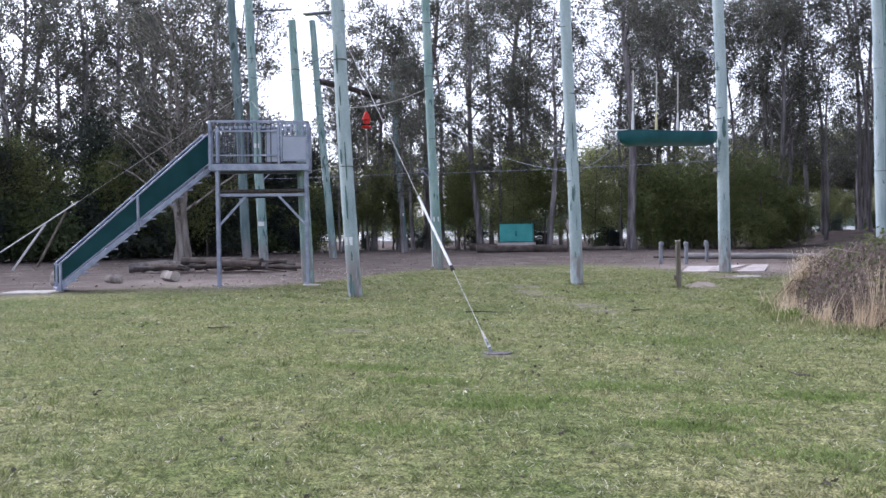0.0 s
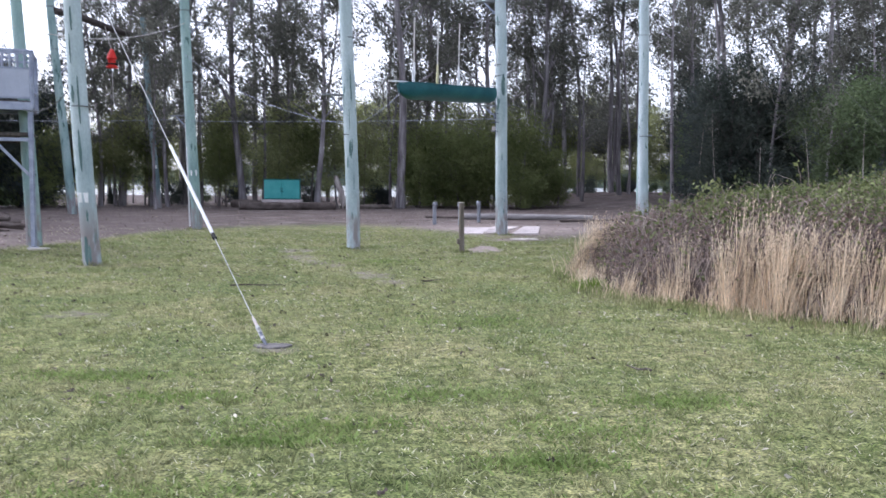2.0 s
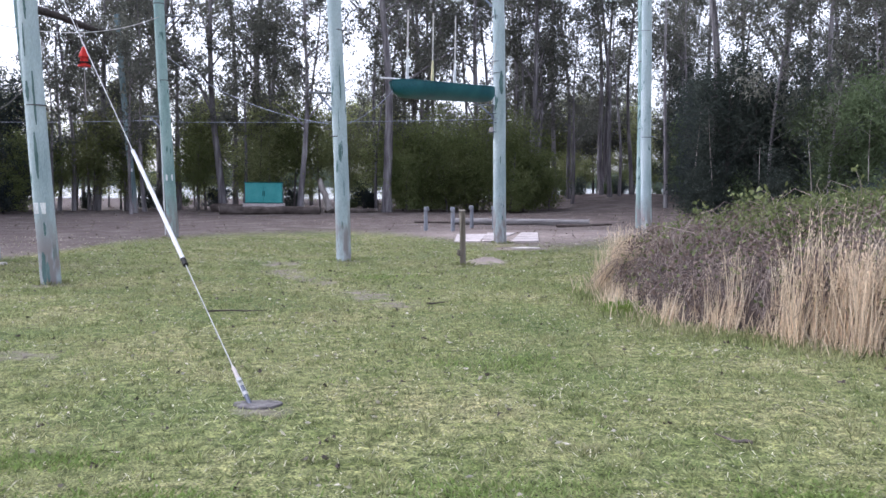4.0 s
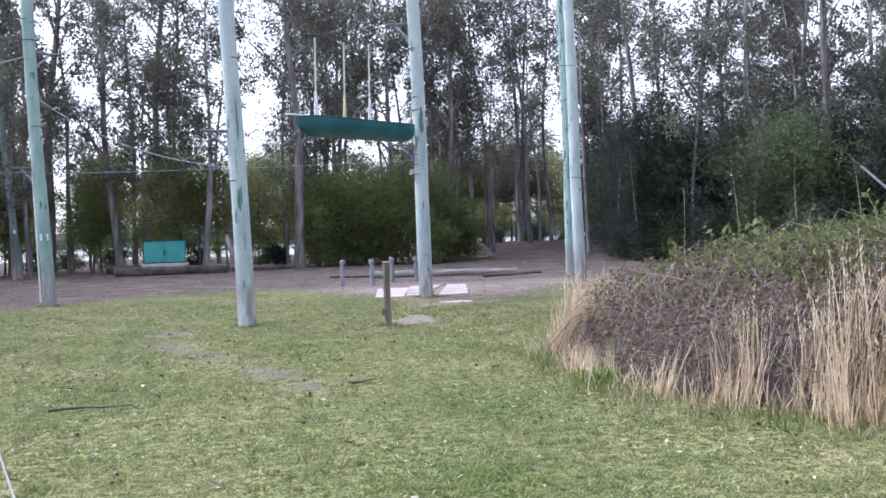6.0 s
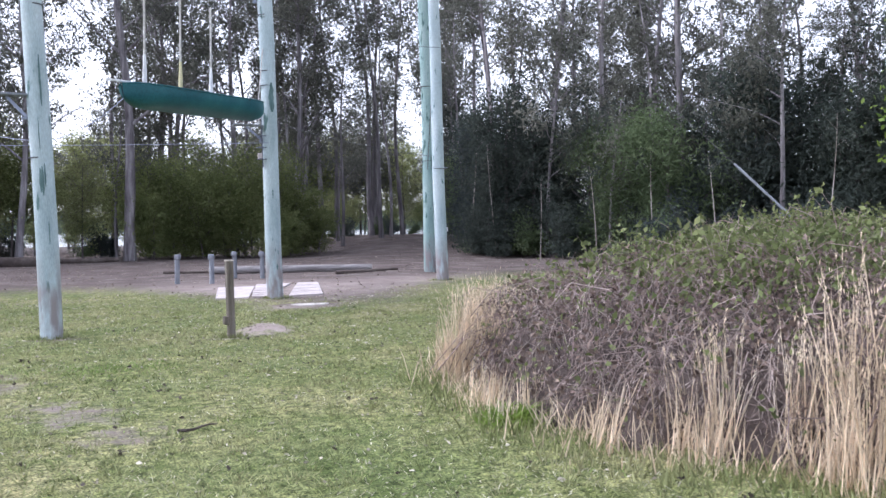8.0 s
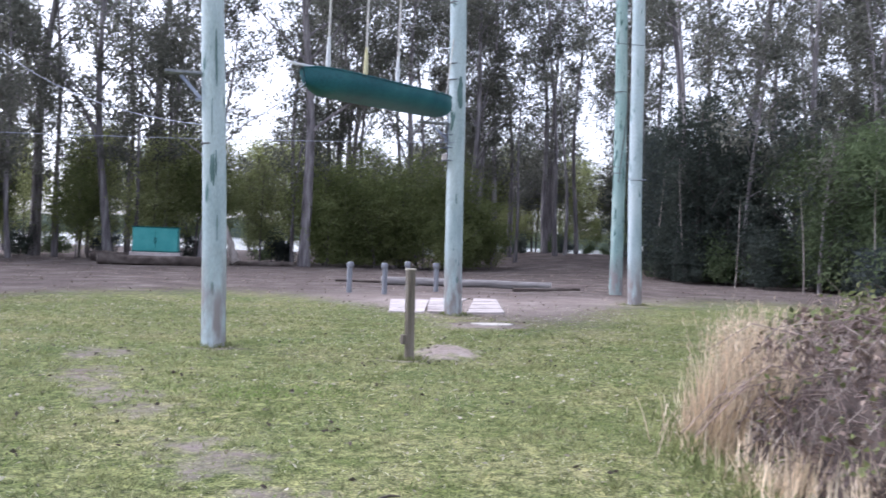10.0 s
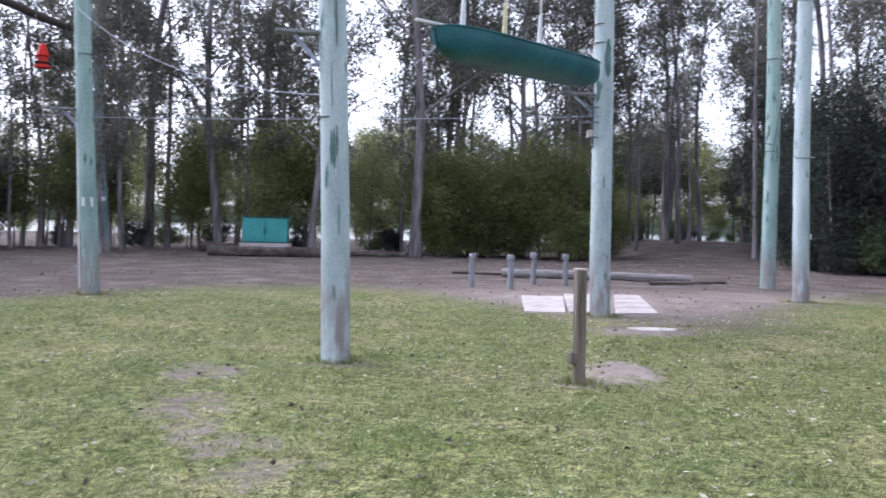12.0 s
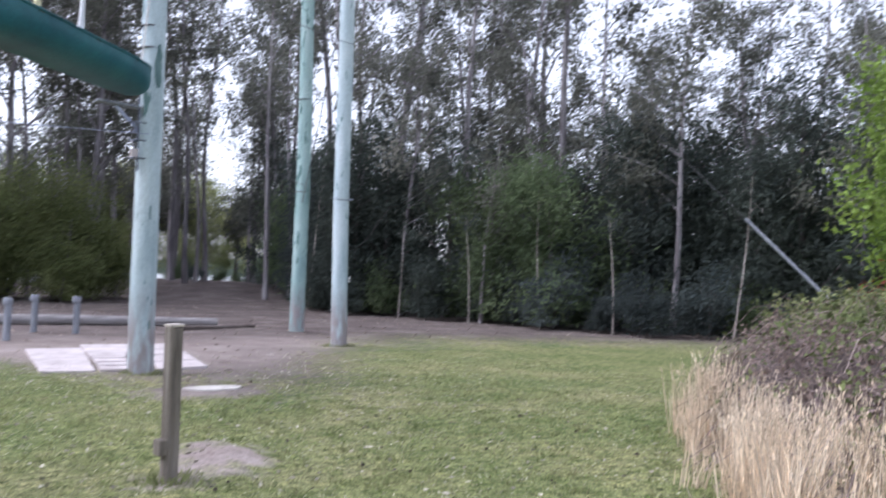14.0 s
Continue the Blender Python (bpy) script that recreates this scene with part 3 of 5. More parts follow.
def ropes_pole(x, y, r, tall, lean, mat, label, side_steps=(), plates=(), bands=(), taper=0.16):
    """A treated round pole; lean: how far its axis moves in x for each metre up. side_steps: heights of plank brackets, each with the way it points."""
    t = thing("ropes_course_pole", label, "pole", "poles of the ropes course", (x, y, 0))
    pts = [(lean * z + 0.02 * math.sin(z * 0.7 + x), 0.015 * math.sin(z * 0.5 + y), z) for z in np.linspace(-0.3, tall, 22)]
    g = Geo().tube(pts, [r * (1.0 - taper * k / 21) for k in range(22)], 18, wobble=0.05)
    part("shaft", g, mat, t, smooth=True)
    for z, way, length in side_steps:
        d = Vector((math.cos(radians(way)), math.sin(radians(way)), 0))
        s = Vector((-d.y, d.x, 0))
        base = Vector((lean * z, 0, z))
        b = part("step_bracket", Geo().bar(base + d * r * 0.85, base + d * (r + length), 0.16, 0.035), BLUEGREY, t, "weathered plank step bracket", bevel=0.006)
        part("brace", Geo().bar(base + d * r * 0.9 + Vector((0, 0, -0.30)), base + d * (r + length * 0.55) + Vector((0, 0, -0.03)), 0.04, 0.04), GALV, b, "steel brace")
        part("bolt", Geo().tube([base + d * (r * 0.8) + Vector((0, 0, -0.32)), base + d * (r + 0.05) + Vector((0, 0, -0.32))], 0.022, 6), GALV, b)
    for z, way in plates:
        d = Vector((math.cos(radians(way)), math.sin(radians(way)), 0))
        ang = math.degrees(math.atan2(d.x, -d.y))
        part("sign_plate", Geo().box((r * 1.2, 0.012, 0.17), Matrix.Translation((lean * z + d.x * r * 0.985, d.y * r * 0.985, z)) @ pose(0, 0, 0, 0, 0, ang)), WHITE, t, "small white sign plate", bevel=0.003)
    for z in bands:
        rr = r * (1.0 - taper * (z + 0.3) / (tall + 0.3)) * 1.06
        part("cable_band", Geo().lathe([(rr, -0.010), (rr + 0.004, 0), (rr, 0.010)], 18, Matrix.Translation((lean * z, 0, z))), CABLE, t, "wire cable wound round the pole", smooth=True)
    return t


def worn_patch(pole, r, lean, way, z0, z1, wide, seed):
    """A flake of missing coating: a ragged thin strip that hugs the pole."""
    rr = random.Random(seed)
    n, m = 9, 4
    v = []
    for k in range(n):
        z = z0 + (z1 - z0) * k / (n - 1)
        pinch = math.sin(math.pi * (k + 0.35) / (n - 0.3)) ** 0.45
        a0 = radians(way) - wide / r / 2 * pinch * rr.uniform(0.55, 1.1)
        a1 = radians(way) + wide / r / 2 * pinch * rr.uniform(0.55, 1.1)
        for j in range(m):
            a = a0 + (a1 - a0) * j / (m - 1)
            q = r * 1.035 + 0.002
            v.append((lean * z + 0.02 * math.sin(z * 0.7 + pole.location.x) + q * math.cos(a), 0.015 * math.sin(z * 0.5 + pole.location.y) + q * math.sin(a), z))
    f = [(k * m + j, k * m + j + 1, (k + 1) * m + j + 1, (k + 1) * m + j) for k in range(n - 1) for j in range(m - 1)]
    part("worn_patch", Geo().add(v, f), WORN, pole, "dark patch where the coating has flaked", smooth=True)


def cable(a, b, sag=0.0, r=0.008, mat=None, name="steel_cable", label="thin steel cable strung between ropes course poles"):
    a, b = Vector(a), Vector(b)
    pts = [a.lerp(b, f) - Vector((0, 0, 4 * sag * f * (1 - f))) for f in np.linspace(0, 1, 15)]
    ob = part(name, Geo().tube(pts, r, 5), mat or CABLE, smooth=True)
    return tagged(ob, label, "cable", "cables of the ropes course")


def poles():
    one = ropes_pole(-3.87, 17.68, 0.150, 9.5, -0.050, POLE_PALE, "pale blue-green treated pole with a white sign plate", [(5.9, 175, 0.6)], [(1.16, 265)], [2.7, 4.9])
    ropes_pole(-4.72, 28.90, 0.158, 10.5, -0.040, POLE_GREEN, "green-tinged treated pole with plank brackets and conduit", [(3.40, 185, 0.45), (6.2, 20, 0.5)], [(1.70, 285)], [4.4, 6.5])
    three = ropes_pole(0.40, 21.72, 0.152, 9.0, -0.030, POLE_PALE, "pale weathered treated pole with one plank bracket", [(3.36, 188, 0.42)], (), [2.5, 4.6])
    four = ropes_pole(4.33, 26.72, 0.172, 10.5, -0.024, POLE_PALE, "pale treated pole beside the hanging canoe", [(3.62, 190, 0.58), (6.5, 165, 0.5)], (), [4.75, 4.45, 5.9])
    six = ropes_pole(9.50, 30.62, 0.168, 11.5, -0.025, POLE_PALE, "pale treated pole at the edge of the dirt", (), (), [3.05])
    ropes_pole(10.66, 34.95, 0.190, 12.0, -0.014, POLE_GREEN, "green mottled treated pole near dark trees", (), (), [3.6, 6.0])
    ropes_pole(-12.05, 31.02, 0.182, 12.0, -0.046, POLE_GREEN, "green-tinged treated pole with white plate", [(9.7, 5, 1.5), (3.6, 10, 0.5), (5.6, 350, 0.5)], [(1.64, 290), (4.6, 290)], [7.9])
    ropes_pole(-14.76, 35.25, 0.200, 12.5, -0.050, POLE_SHADED, "treated pole behind the platform, shade put into its colour", [(7.2, 10, 0.7)], (), [6])
    ropes_pole(-12.70, 40.35, 0.185, 11.6, -0.080, POLE_GREEN, "thin leaning green treated pole near trees", [(6.35, 10, 0.6), (9.3, 10, 0.7)], (), [7.0])
    ropes_pole(-11.45, 49.10, 0.160, 10.0, -0.070, POLE_SHADED, "slim grey-green pole at the tree line", (), [(2.2, 280)], [8.0])
    for k, (way, z0, z1, wide) in enumerate(((262, 2.02, 2.36, 0.035), (272, 1.98, 2.38, 0.04), (284, 2.10, 2.42, 0.025), (288, 1.30, 1.62, 0.02), (268, 2.60, 3.05, 0.012), (290, 3.2, 3.9, 0.03))):
        worn_patch(three, 0.150, -0.030, way, z0, z1, wide, 60 + k)
    for k, (way, z0, z1, wide) in enumerate(((262, 0.0, 0.5, 0.09), (282, 0.05, 0.35, 0.05), (275, 1.6, 2.3, 0.05), (290, 2.4, 3.2, 0.04), (258, 3.4, 3.9, 0.03), (255, 2.75, 3.05, 0.06), (276, 3.95, 4.35, 0.04), (262, 4.6, 5.2, 0.05), (284, 0.75, 0.95, 0.04))):
        worn_patch(one, 0.148, -0.050, way, z0, z1, wide, 70 + k)
    for k, (way, z0, z1, wide) in enumerate(((285, 0.62, 0.74, 0.04), (295, 0.95, 1.03, 0.03), (280, 3.9, 4.5, 0.12), (270, 2.1, 2.3, 0.03))):
        worn_patch(four, 0.168, -0.024, way, z0, z1, wide, 80 + k)
    for k, z in enumerate((2.92, 3.16, 3.40, 3.86)):
        rung = [(-0.10, -0.16, z), (-0.24, -0.21, z), (-0.29, -0.06, z), (-0.15, -0.02, z)]
        part("staple_rung", Geo().tube([(p[0] - 0.024 * z, p[1], p[2]) for p in rung], 0.011, 6), DARKSTEEL, four, "dark steel staple rung", smooth=True)
    part("junction_box", Geo().box((0.09, 0.07, 0.13), pose(-0.30, -0.10, 2.98)), BOARD, four, "small pale box on the pole", bevel=0.008)
    part("cable_strip", Geo().bar((-0.17 - 0.07, -0.09, 2.75), (-0.17 - 0.10, -0.09, 4.1), 0.02, 0.02), DARKSTEEL, four, "dark cable running up the pole")
    part("cross_bolt", Geo().tube([(-0.30, -0.05, 3.08), (0.16, -0.05, 3.08)], 0.014, 6), GALV, six, smooth=True)
    part("tag", Geo().box((0.035, 0.01, 0.12), pose(0.09, -0.155, 1.40, 0, 0, 28)), WHITE, six, "small white tag", bevel=0.002)
    conduit = part("conduit", Geo().tube([(-4.90, 28.84, 0.1), (-4.99, 28.84, 3.3)], 0.022, 8), WHITE, smooth=True)
    tagged(conduit, "pale conduit pipe strapped to a green pole", "pipe")


def cables():
    cable((-12.2, 30.85, 3.35), (-4.85, 28.75, 3.3), 0.05, 0.006, GALV)
    cable((-4.8, 28.72, 3.24), (4.2, 26.55, 3.26), 0.04, 0.006, GALV)
    cable((-4.95, 28.7, 5.2), (0.3, 21.6, 2.72), 0.36, 0.005, GALV)
    cable((0.4, 21.6, 2.72), (1.45, 23.15, 3.62), 0.12, 0.005, GALV)
    cable((0.27, 21.6, 5.4), (4.2, 26.6, 5.85), 0.12)
    cable((-4.9, 28.7, 6.9), (4.15, 26.6, 6.9), 0.25)
    cable((-4.05, 17.6, 5.9), (0.2, 21.6, 6.2), 0.15)
    cable((4.25, 26.6, 5.9), (9.4, 30.4, 6.3), 0.15)
    cable((4.25, 26.6, 3.7), (10.6, 34.7, 3.75), 0.1)
    cable((-12.5, 30.9, 7.2), (-5.0, 28.7, 7.0), 0.35, 0.012)
    cable((-6.9, 21.8, 5.6), (-4.0, 17.7, 5.3), 0.1)
    cable((-12.4, 30.9, 6.3), (-6.85, 21.8, 4.75), 0.40, 0.011, ROPE, "hanging_rope", "pale sagging rope between ropes course poles")
    cable((-6.85, 21.95, 4.75), (-4.95, 28.7, 6.1), 0.35, 0.011, ROPE, "hanging_rope", "pale sagging rope between ropes course poles")
    cable((9.45, 30.6, 8.5), (10.55, 34.8, 3.3), 0.05, 0.012)
    cable((-6.85, 21.8, 3.05), (-3.95, 17.7, 3.3), 0.35, 0.01)
    # log hung between two far poles, and the red marker below it
    log = Geo().tube([along(-13.25, 40.3, -12.05, 49.0, f) + (8.6 + 0.35 * f + 0.06 * math.sin(7 * f),) for f in np.linspace(0, 1, 9)], [0.15, 0.16, 0.15, 0.15, 0.14, 0.14, 0.13, 0.13, 0.12], 10, wobble=0.15)
    tagged(part("balance_log", log, DARKWOOD, smooth=True), "dark log slung high between two poles", "log")
    red = thing("hanging_marker", "red tapered plastic marker hung from a high log", "marker", at=(-12.25, 44.5, 6.75))
    part("body", Geo().lathe([(0.10, 0.0), (0.28, 0.03), (0.27, 0.10), (0.19, 0.14), (0.17, 0.42), (0.24, 0.46), (0.22, 0.52), (0.10, 0.86), (0.05, 0.92)], 14), RED, red, smooth=True)
    part("band", Geo().lathe([(0.265, 0.18), (0.275, 0.21), (0.265, 0.24)], 14), BLACK, red, "black rubber band", smooth=True)
    cable((-12.25, 44.5, 7.6), (-12.55, 44.5, 8.75), 0.0, 0.015, ROPE, "hanging_rope", "pale rope holding the red marker")
    cable((-12.25, 44.5, 6.78), (-12.2, 44.5, 5.0), 0.0, 0.015, ROPE, "hanging_rope", "loose rope end below the red marker")


def guy(anchor, top, f0, f1, label, pipe=None):
    """A guy cable with a white guard pipe along part of it."""
    a, b = Vector(anchor), Vector(top)
    t = thing("guy_cable", label, "guy cable", "guy cables")
    part("wire", Geo().tube([a, b], 0.0046, 6), BRIGHTSTEEL if pipe is None else CABLE, t, "steel wire", smooth=True)
    part("guard_pipe", Geo().tube([a.lerp(b, f0), a.lerp(b, f1)], 0.019 if pipe is None else 0.030, 10), pipe or WHITE, t, "plastic guard pipe", smooth=True)
    part("end_cap", Geo().tube([a.lerp(b, f0) - (b - a).normalized() * 0.07, a.lerp(b, f0) + (b - a).normalized() * 0.01], 0.023 if pipe is None else 0.034, 10), BLACK, t, "black end cap", smooth=True)
    d = (b - a).normalized()
    s = d.cross(Vector((0, 0, 1))).normalized() * 0.014
    body = part("turnbuckle", Geo().tube([a + d * 0.05, a + d * 0.08], 0.020, 8).tube([a + d * 0.06 + s, a + d * 0.20 + s], 0.006, 6).tube([a + d * 0.06 - s, a + d * 0.20 - s], 0.006, 6).tube([a + d * 0.19, a + d * 0.22], 0.020, 8), BRIGHTSTEEL, t, smooth=True)
    part("grip_sleeve", Geo().tube([a + d * 0.21, a + d * 0.24, a + d * 0.33, a + d * 0.36], [0.010, 0.015, 0.014, 0.006], 8), BOARD, body, "pale wire grip sleeve", smooth=True)
    part("anchor_rod", Geo().tube([a - d * 0.3, a + d * 0.14], 0.016, 8), DARKSTEEL, t, smooth=True)
    return t


def guys():
    guy((0.24, 10.33, 0.02), (-4.07, 17.55, 5.5), 0.163, 0.335, "steel guy cable with white guard pipe, anchored in the lawn")
    pad = Geo().add(*disc_patch(0.31, 10.28, 0.17, 0.12, 0.010))
    tagged(part("anchor_footing", pad, FOOTING, bevel=0.006), "flat grey concrete footing of a guy cable in the lawn", "footing")
    left = guy((-18.6, 23.3, 0.05), (-6.9, 21.75, 5.75), 0.02, 0.392, "steel guy cable with pale pipe beside the stair tower")
    part("prop", Geo().tube([(-16.5, 23.0, 0.3), (-15.27, 22.9, 1.66)], 0.035, 8), WHITE, left, "pale leaning prop pipe", smooth=True)
    guy((15.45, 21.75, 0.05), (9.42, 30.55, 10.6), 0.04, 0.258, "guy cable with grey guard pipe rising from brambles", BLUEGREY)
    tagged(part("leaning_stake", Geo().tube([(-22.0, 31.0, 0.0), (-20.6, 31.0, 2.25)], [0.05, 0.04], 8), POST_GREY, smooth=True), "thin leaning timber stake by the trees", "stake")


# ---- canoe ----
def canoe():
    bow, stern = Vector((1.40, 23.05, 3.70)), Vector((4.02, 26.32, 3.92))
    mid, d = (bow + stern) / 2, stern - bow
    ang = math.degrees(math.atan2(d.y, d.x))
    L = d.length
    t = thing("canoe", "dark green plastic canoe hanging from white ropes", "canoe")
    t.matrix_basis = pose(*mid, 0, -math.degrees(math.asin(d.z / L)), ang) @ pose(0, 0, 0, -10, 0, 0)

    def section(u):
        """Half beam, sheer and keel heights at u from -1 to 1."""
        w = 0.32 * max(0.0, 1 - abs(u) ** 4.2) ** 0.55 + 0.015
        return w, 0.04 + 0.05 * abs(u) ** 3, -0.27 + 0.15 * max(0, abs(u) - 0.78) ** 2 / 0.0484

    def shell(inset):
        rows, n = [], 13
        for u in np.linspace(-1, 1, 41):
            w, top, keel = section(u)
            w, keel = max(0.004, w - inset), keel + inset
            rows.append([(u * (L / 2 - inset), w * math.copysign(abs(math.sin(a)) ** 0.8, math.sin(a)), top + (keel - top) * abs(math.cos(a)) ** 0.9) for a in np.linspace(-math.pi / 2, math.pi / 2, n)])
        return rows, n

    g = Geo()
    outer, n = shell(0.0)
    inner, _ = shell(0.012)
    for rows, flip in ((outer, False), (inner, True)):
        verts = [p for row in rows for p in row]
        faces = [(k * n + j, k * n + j + 1, (k + 1) * n + j + 1, (k + 1) * n + j) for k in range(40) for j in range(n - 1)]
        g.add(verts, [f[::-1] for f in faces] if flip else faces)
    part("hull", g, HULL, t, smooth=True)
    for s in (-1, 1):
        pts = [(u * L / 2, s * (section(u)[0] + 0.004), section(u)[1]) for u in np.linspace(-1, 1, 33)]
        part("gunwale", Geo().tube(pts, 0.014, 6), HULL, t, "rolled green gunwale", smooth=True)
    for u in (-0.5, 0.05, 0.55):
        w, top, _ = section(u)
        part("thwart", Geo().box((0.10, 2 * w, 0.025), Matrix.Translation((u * L / 2, 0, top - 0.02))), TRIM, t, "dark cross thwart", bevel=0.004)
    part("bow_pipe", Geo().tube([(-L / 2 - 0.28, 0.05, 0.15), (-L / 2 + 0.35, 0.0, 0.14)], 0.02, 8), WHITE, t, "pale pipe across the bow", smooth=True)
    part("stern_pipe", Geo().tube([(L / 2 - 0.5, 0.0, 0.11), (L / 2 - 0.02, 0.0, 0.17)], 0.02, 8), WHITE, t, "pale pipe across the stern", smooth=True)
    for f, cover in ((0.13, WHITE), (0.36, YELLOW), (0.58, WHITE)):
        p = bow.lerp(stern, f)
        r = thing("hanging_rope", "white rope with a pale sleeve holding the canoe", "rope", "ropes of the canoe", (p.x, p.y, p.z))
        ftop = 5.4 + 0.45 * (0.1 + 0.8 * f) - 0.1 - p.z
        part("cord", Geo().tube([(0, 0, 0.02), (0.02, 0.02, ftop)], 0.018, 6), ROPE, r, smooth=True)
        part("sleeve", Geo().tube([(0, 0, 0.06), (0.003, 0.003, 0.30), (0.007, 0.007, 0.62)], [0.034, 0.036, 0.022], 8), cover, r, "pale padded sleeve", smooth=True)
    cable((3.95, 26.25, 3.95), (4.12, 26.6, 5.2), 0.0, 0.012, ROPE, "stern_rope", "thin rope tying the canoe to its pole")


# ---- stair tower ----
U, V = Vector((0.944, 0.330, 0)), Vector((-0.330, 0.944, 0))
FL = Vector((-8.62, 20.55, 0))
WID, DEP, DECK, RAIL = 2.43, 1.25, 3.06, 4.15


def tw(a, b, z):
    return FL + U * a + V * b + Vector((0, 0, z))


def tower():
    t = thing("stair_platform", "galvanised steel viewing platform on legs with railings", "platform")
    for a, b in ((0.16, 0.05), (WID - 0.05, 0.05)):
        part("leg", Geo().bar(tw(a, b, 0), tw(a, b, DECK - 0.1), 0.09, 0.09), GALV, t, bevel=0.008)
    for a, b in ((0.16, 0.05), (WID - 0.05, 0.05)):
        part("base_plate", Geo().bar(tw(a - 0.1, b, 0.02), tw(a + 0.1, b, 0.02), 0.2, 0.03), GALV, t, bevel=0.004)
    part("deck", Geo().bar(tw(0.03, DEP / 2, DECK + 0.03), tw(WID - 0.03, DEP / 2, DECK + 0.03), DEP, 0.05), DARKWOOD, t, "dark deck boards", bevel=0.006)
    for b in (0.0, DEP):
        part("deck_beam", Geo().bar(tw(0, b, DECK - 0.06), tw(WID, b, DECK - 0.06), 0.06, 0.17), GALV, t, bevel=0.006)
    for a in (0.0, WID):
        part("side_beam", Geo().bar(tw(a, 0.03, DECK - 0.06), tw(a, DEP - 0.03, DECK - 0.06), 0.055, 0.165), GALV, t, bevel=0.006)
    for b in (0.05, DEP - 0.05):
        part("cross_beam", Geo().bar(tw(0.2, b, 2.30), tw(WID - 0.08, b, 2.30), 0.06, 0.075), GALV if b < 0.5 else DARKWOOD, t, bevel=0.005)
    part("lower_shelf", Geo().bar(tw(0.1, DEP / 2, 2.40), tw(WID - 0.02, DEP / 2, 2.42), DEP - 0.1, 0.07), DARKWOOD, t, "dark worn plank shelf", bevel=0.01)
    for s, a0, a1 in ((0, 0.2, 0.85), (1, WID - 0.1, WID - 0.75)):
        part("knee_brace", Geo().bar(tw(a0, 0.05, 1.55), tw(a1, 0.05, 2.27), 0.05, 0.06), GALV, t, bevel=0.004)
    for a, b in ((0, 0), (WID, 0), (WID, DEP), (0, DEP)):
        part("rail_post", Geo().bar(tw(a, b, DECK - 0.12), tw(a, b, RAIL + 0.02), 0.075, 0.075), GALV, t, bevel=0.006)
    for b in (0.0, DEP):
        for z, hh in ((RAIL, 0.06), (RAIL - 0.24, 0.04), (DECK + 0.24, 0.04)) if b == 0 else ((RAIL, 0.06), (DECK + 0.1, 0.04)):
            part("rail", Geo().bar(tw(0.04, b, z), tw(WID - 0.04, b, z), 0.05, hh), GALV, t, bevel=0.006)
        for k in range(13 if b == 0 else 20):
            a = 0.12 + k * 0.115
            part("baluster", Geo().tube([tw(a, b + 0.012, DECK + 0.05), tw(a, b + 0.012, RAIL - 0.03)], 0.014, 6), DARKSTEEL, t, smooth=True)
    for z in (RAIL, DECK + 0.27):
        part("side_rail", Geo().bar(tw(WID, 0.05, z), tw(WID, DEP - 0.05, z), 0.045, 0.045), GALV, t, bevel=0.005)
    gate = part("gate", Geo().bar(tw(1.80, -0.03, 3.46), tw(2.38, -0.03, 3.46), 0.022, 0.60), PANEL, t, "pale grey sheet gate with slatted top", bevel=0.004)
    for a in (1.77, 2.41):
        part("gate_stile", Geo().bar(tw(a, -0.03, 3.14), tw(a, -0.03, 4.10), 0.045, 0.045), GALV, gate, bevel=0.004)
    for z in (3.17, 3.78, 4.09):
        part("gate_bar", Geo().bar(tw(1.79, -0.035, z), tw(2.39, -0.035, z), 0.03, 0.04), GALV, gate, bevel=0.003)
    for k in range(4):
        a = 1.88 + k * 0.14
        part("slat", Geo().bar(tw(a, -0.03, 3.80), tw(a, -0.03, 4.07), 0.018, 0.10), PANEL, gate, bevel=0.003)
    part("side_panel", Geo().bar(tw(1.36, 0.03, 3.55), tw(1.66, 0.03, 3.55), 0.018, 0.82), PANEL, t, "blue-grey sheet panel", bevel=0.003)
    part("panel_post", Geo().bar(tw(1.70, -0.01, DECK), tw(1.70, -0.01, RAIL), 0.06, 0.05), GALV, t, bevel=0.004)
    ropes_pole(-6.62, 21.98, 0.170, 6.9, -0.048, POLE_GREEN, "green treated pole rising beside the platform", (), (), [5.6], 0.42)
    top = tw(-0.03, 0.35, DECK - 0.05)
    foot = Vector((-11.46, 18.40, 0.0))
    d = foot - top
    run = Vector((d.x, d.y, 0))
    side = Vector((run.y, -run.x, 0)).normalized()
    if side.dot(V) < 0:
        side = -side
    s = thing("staircase", "galvanised steel staircase with green mesh side panels", "stairs")
    for o in (0.0, 0.85):
        part("stringer", Geo().bar(top + side * o, foot + side * o + Vector((0, 0, 0.06)), 0.05, 0.11), GALV, s, bevel=0.006)
        a, b = top + side * (o - 0.03), foot + side * (o - 0.03)
        up = Vector((0, 0, 1))
        sh = part("side_screen", Geo().add([a + up * 0.14, b + up * 0.20, b + up * 0.60, a + up * 0.90, a + up * 0.14 + side * 0.012, b + up * 0.20 + side * 0.012, b + up * 0.60 + side * 0.012, a + up * 0.90 + side * 0.012], [(0, 1, 2, 3), (7, 6, 5, 4), (0, 4, 5, 1), (1, 5, 6, 2), (2, 6, 7, 3), (3, 7, 4, 0)]), SHADECLOTH, s, "dark green mesh screen")
        part("handrail", Geo().tube([a + up * 0.93, b + up * 0.63], 0.024, 8), GALV, s, smooth=True)
        part("lower_rail", Geo().tube([a + up * 0.16, b + up * 0.18], 0.02, 8), GALV, s, smooth=True)
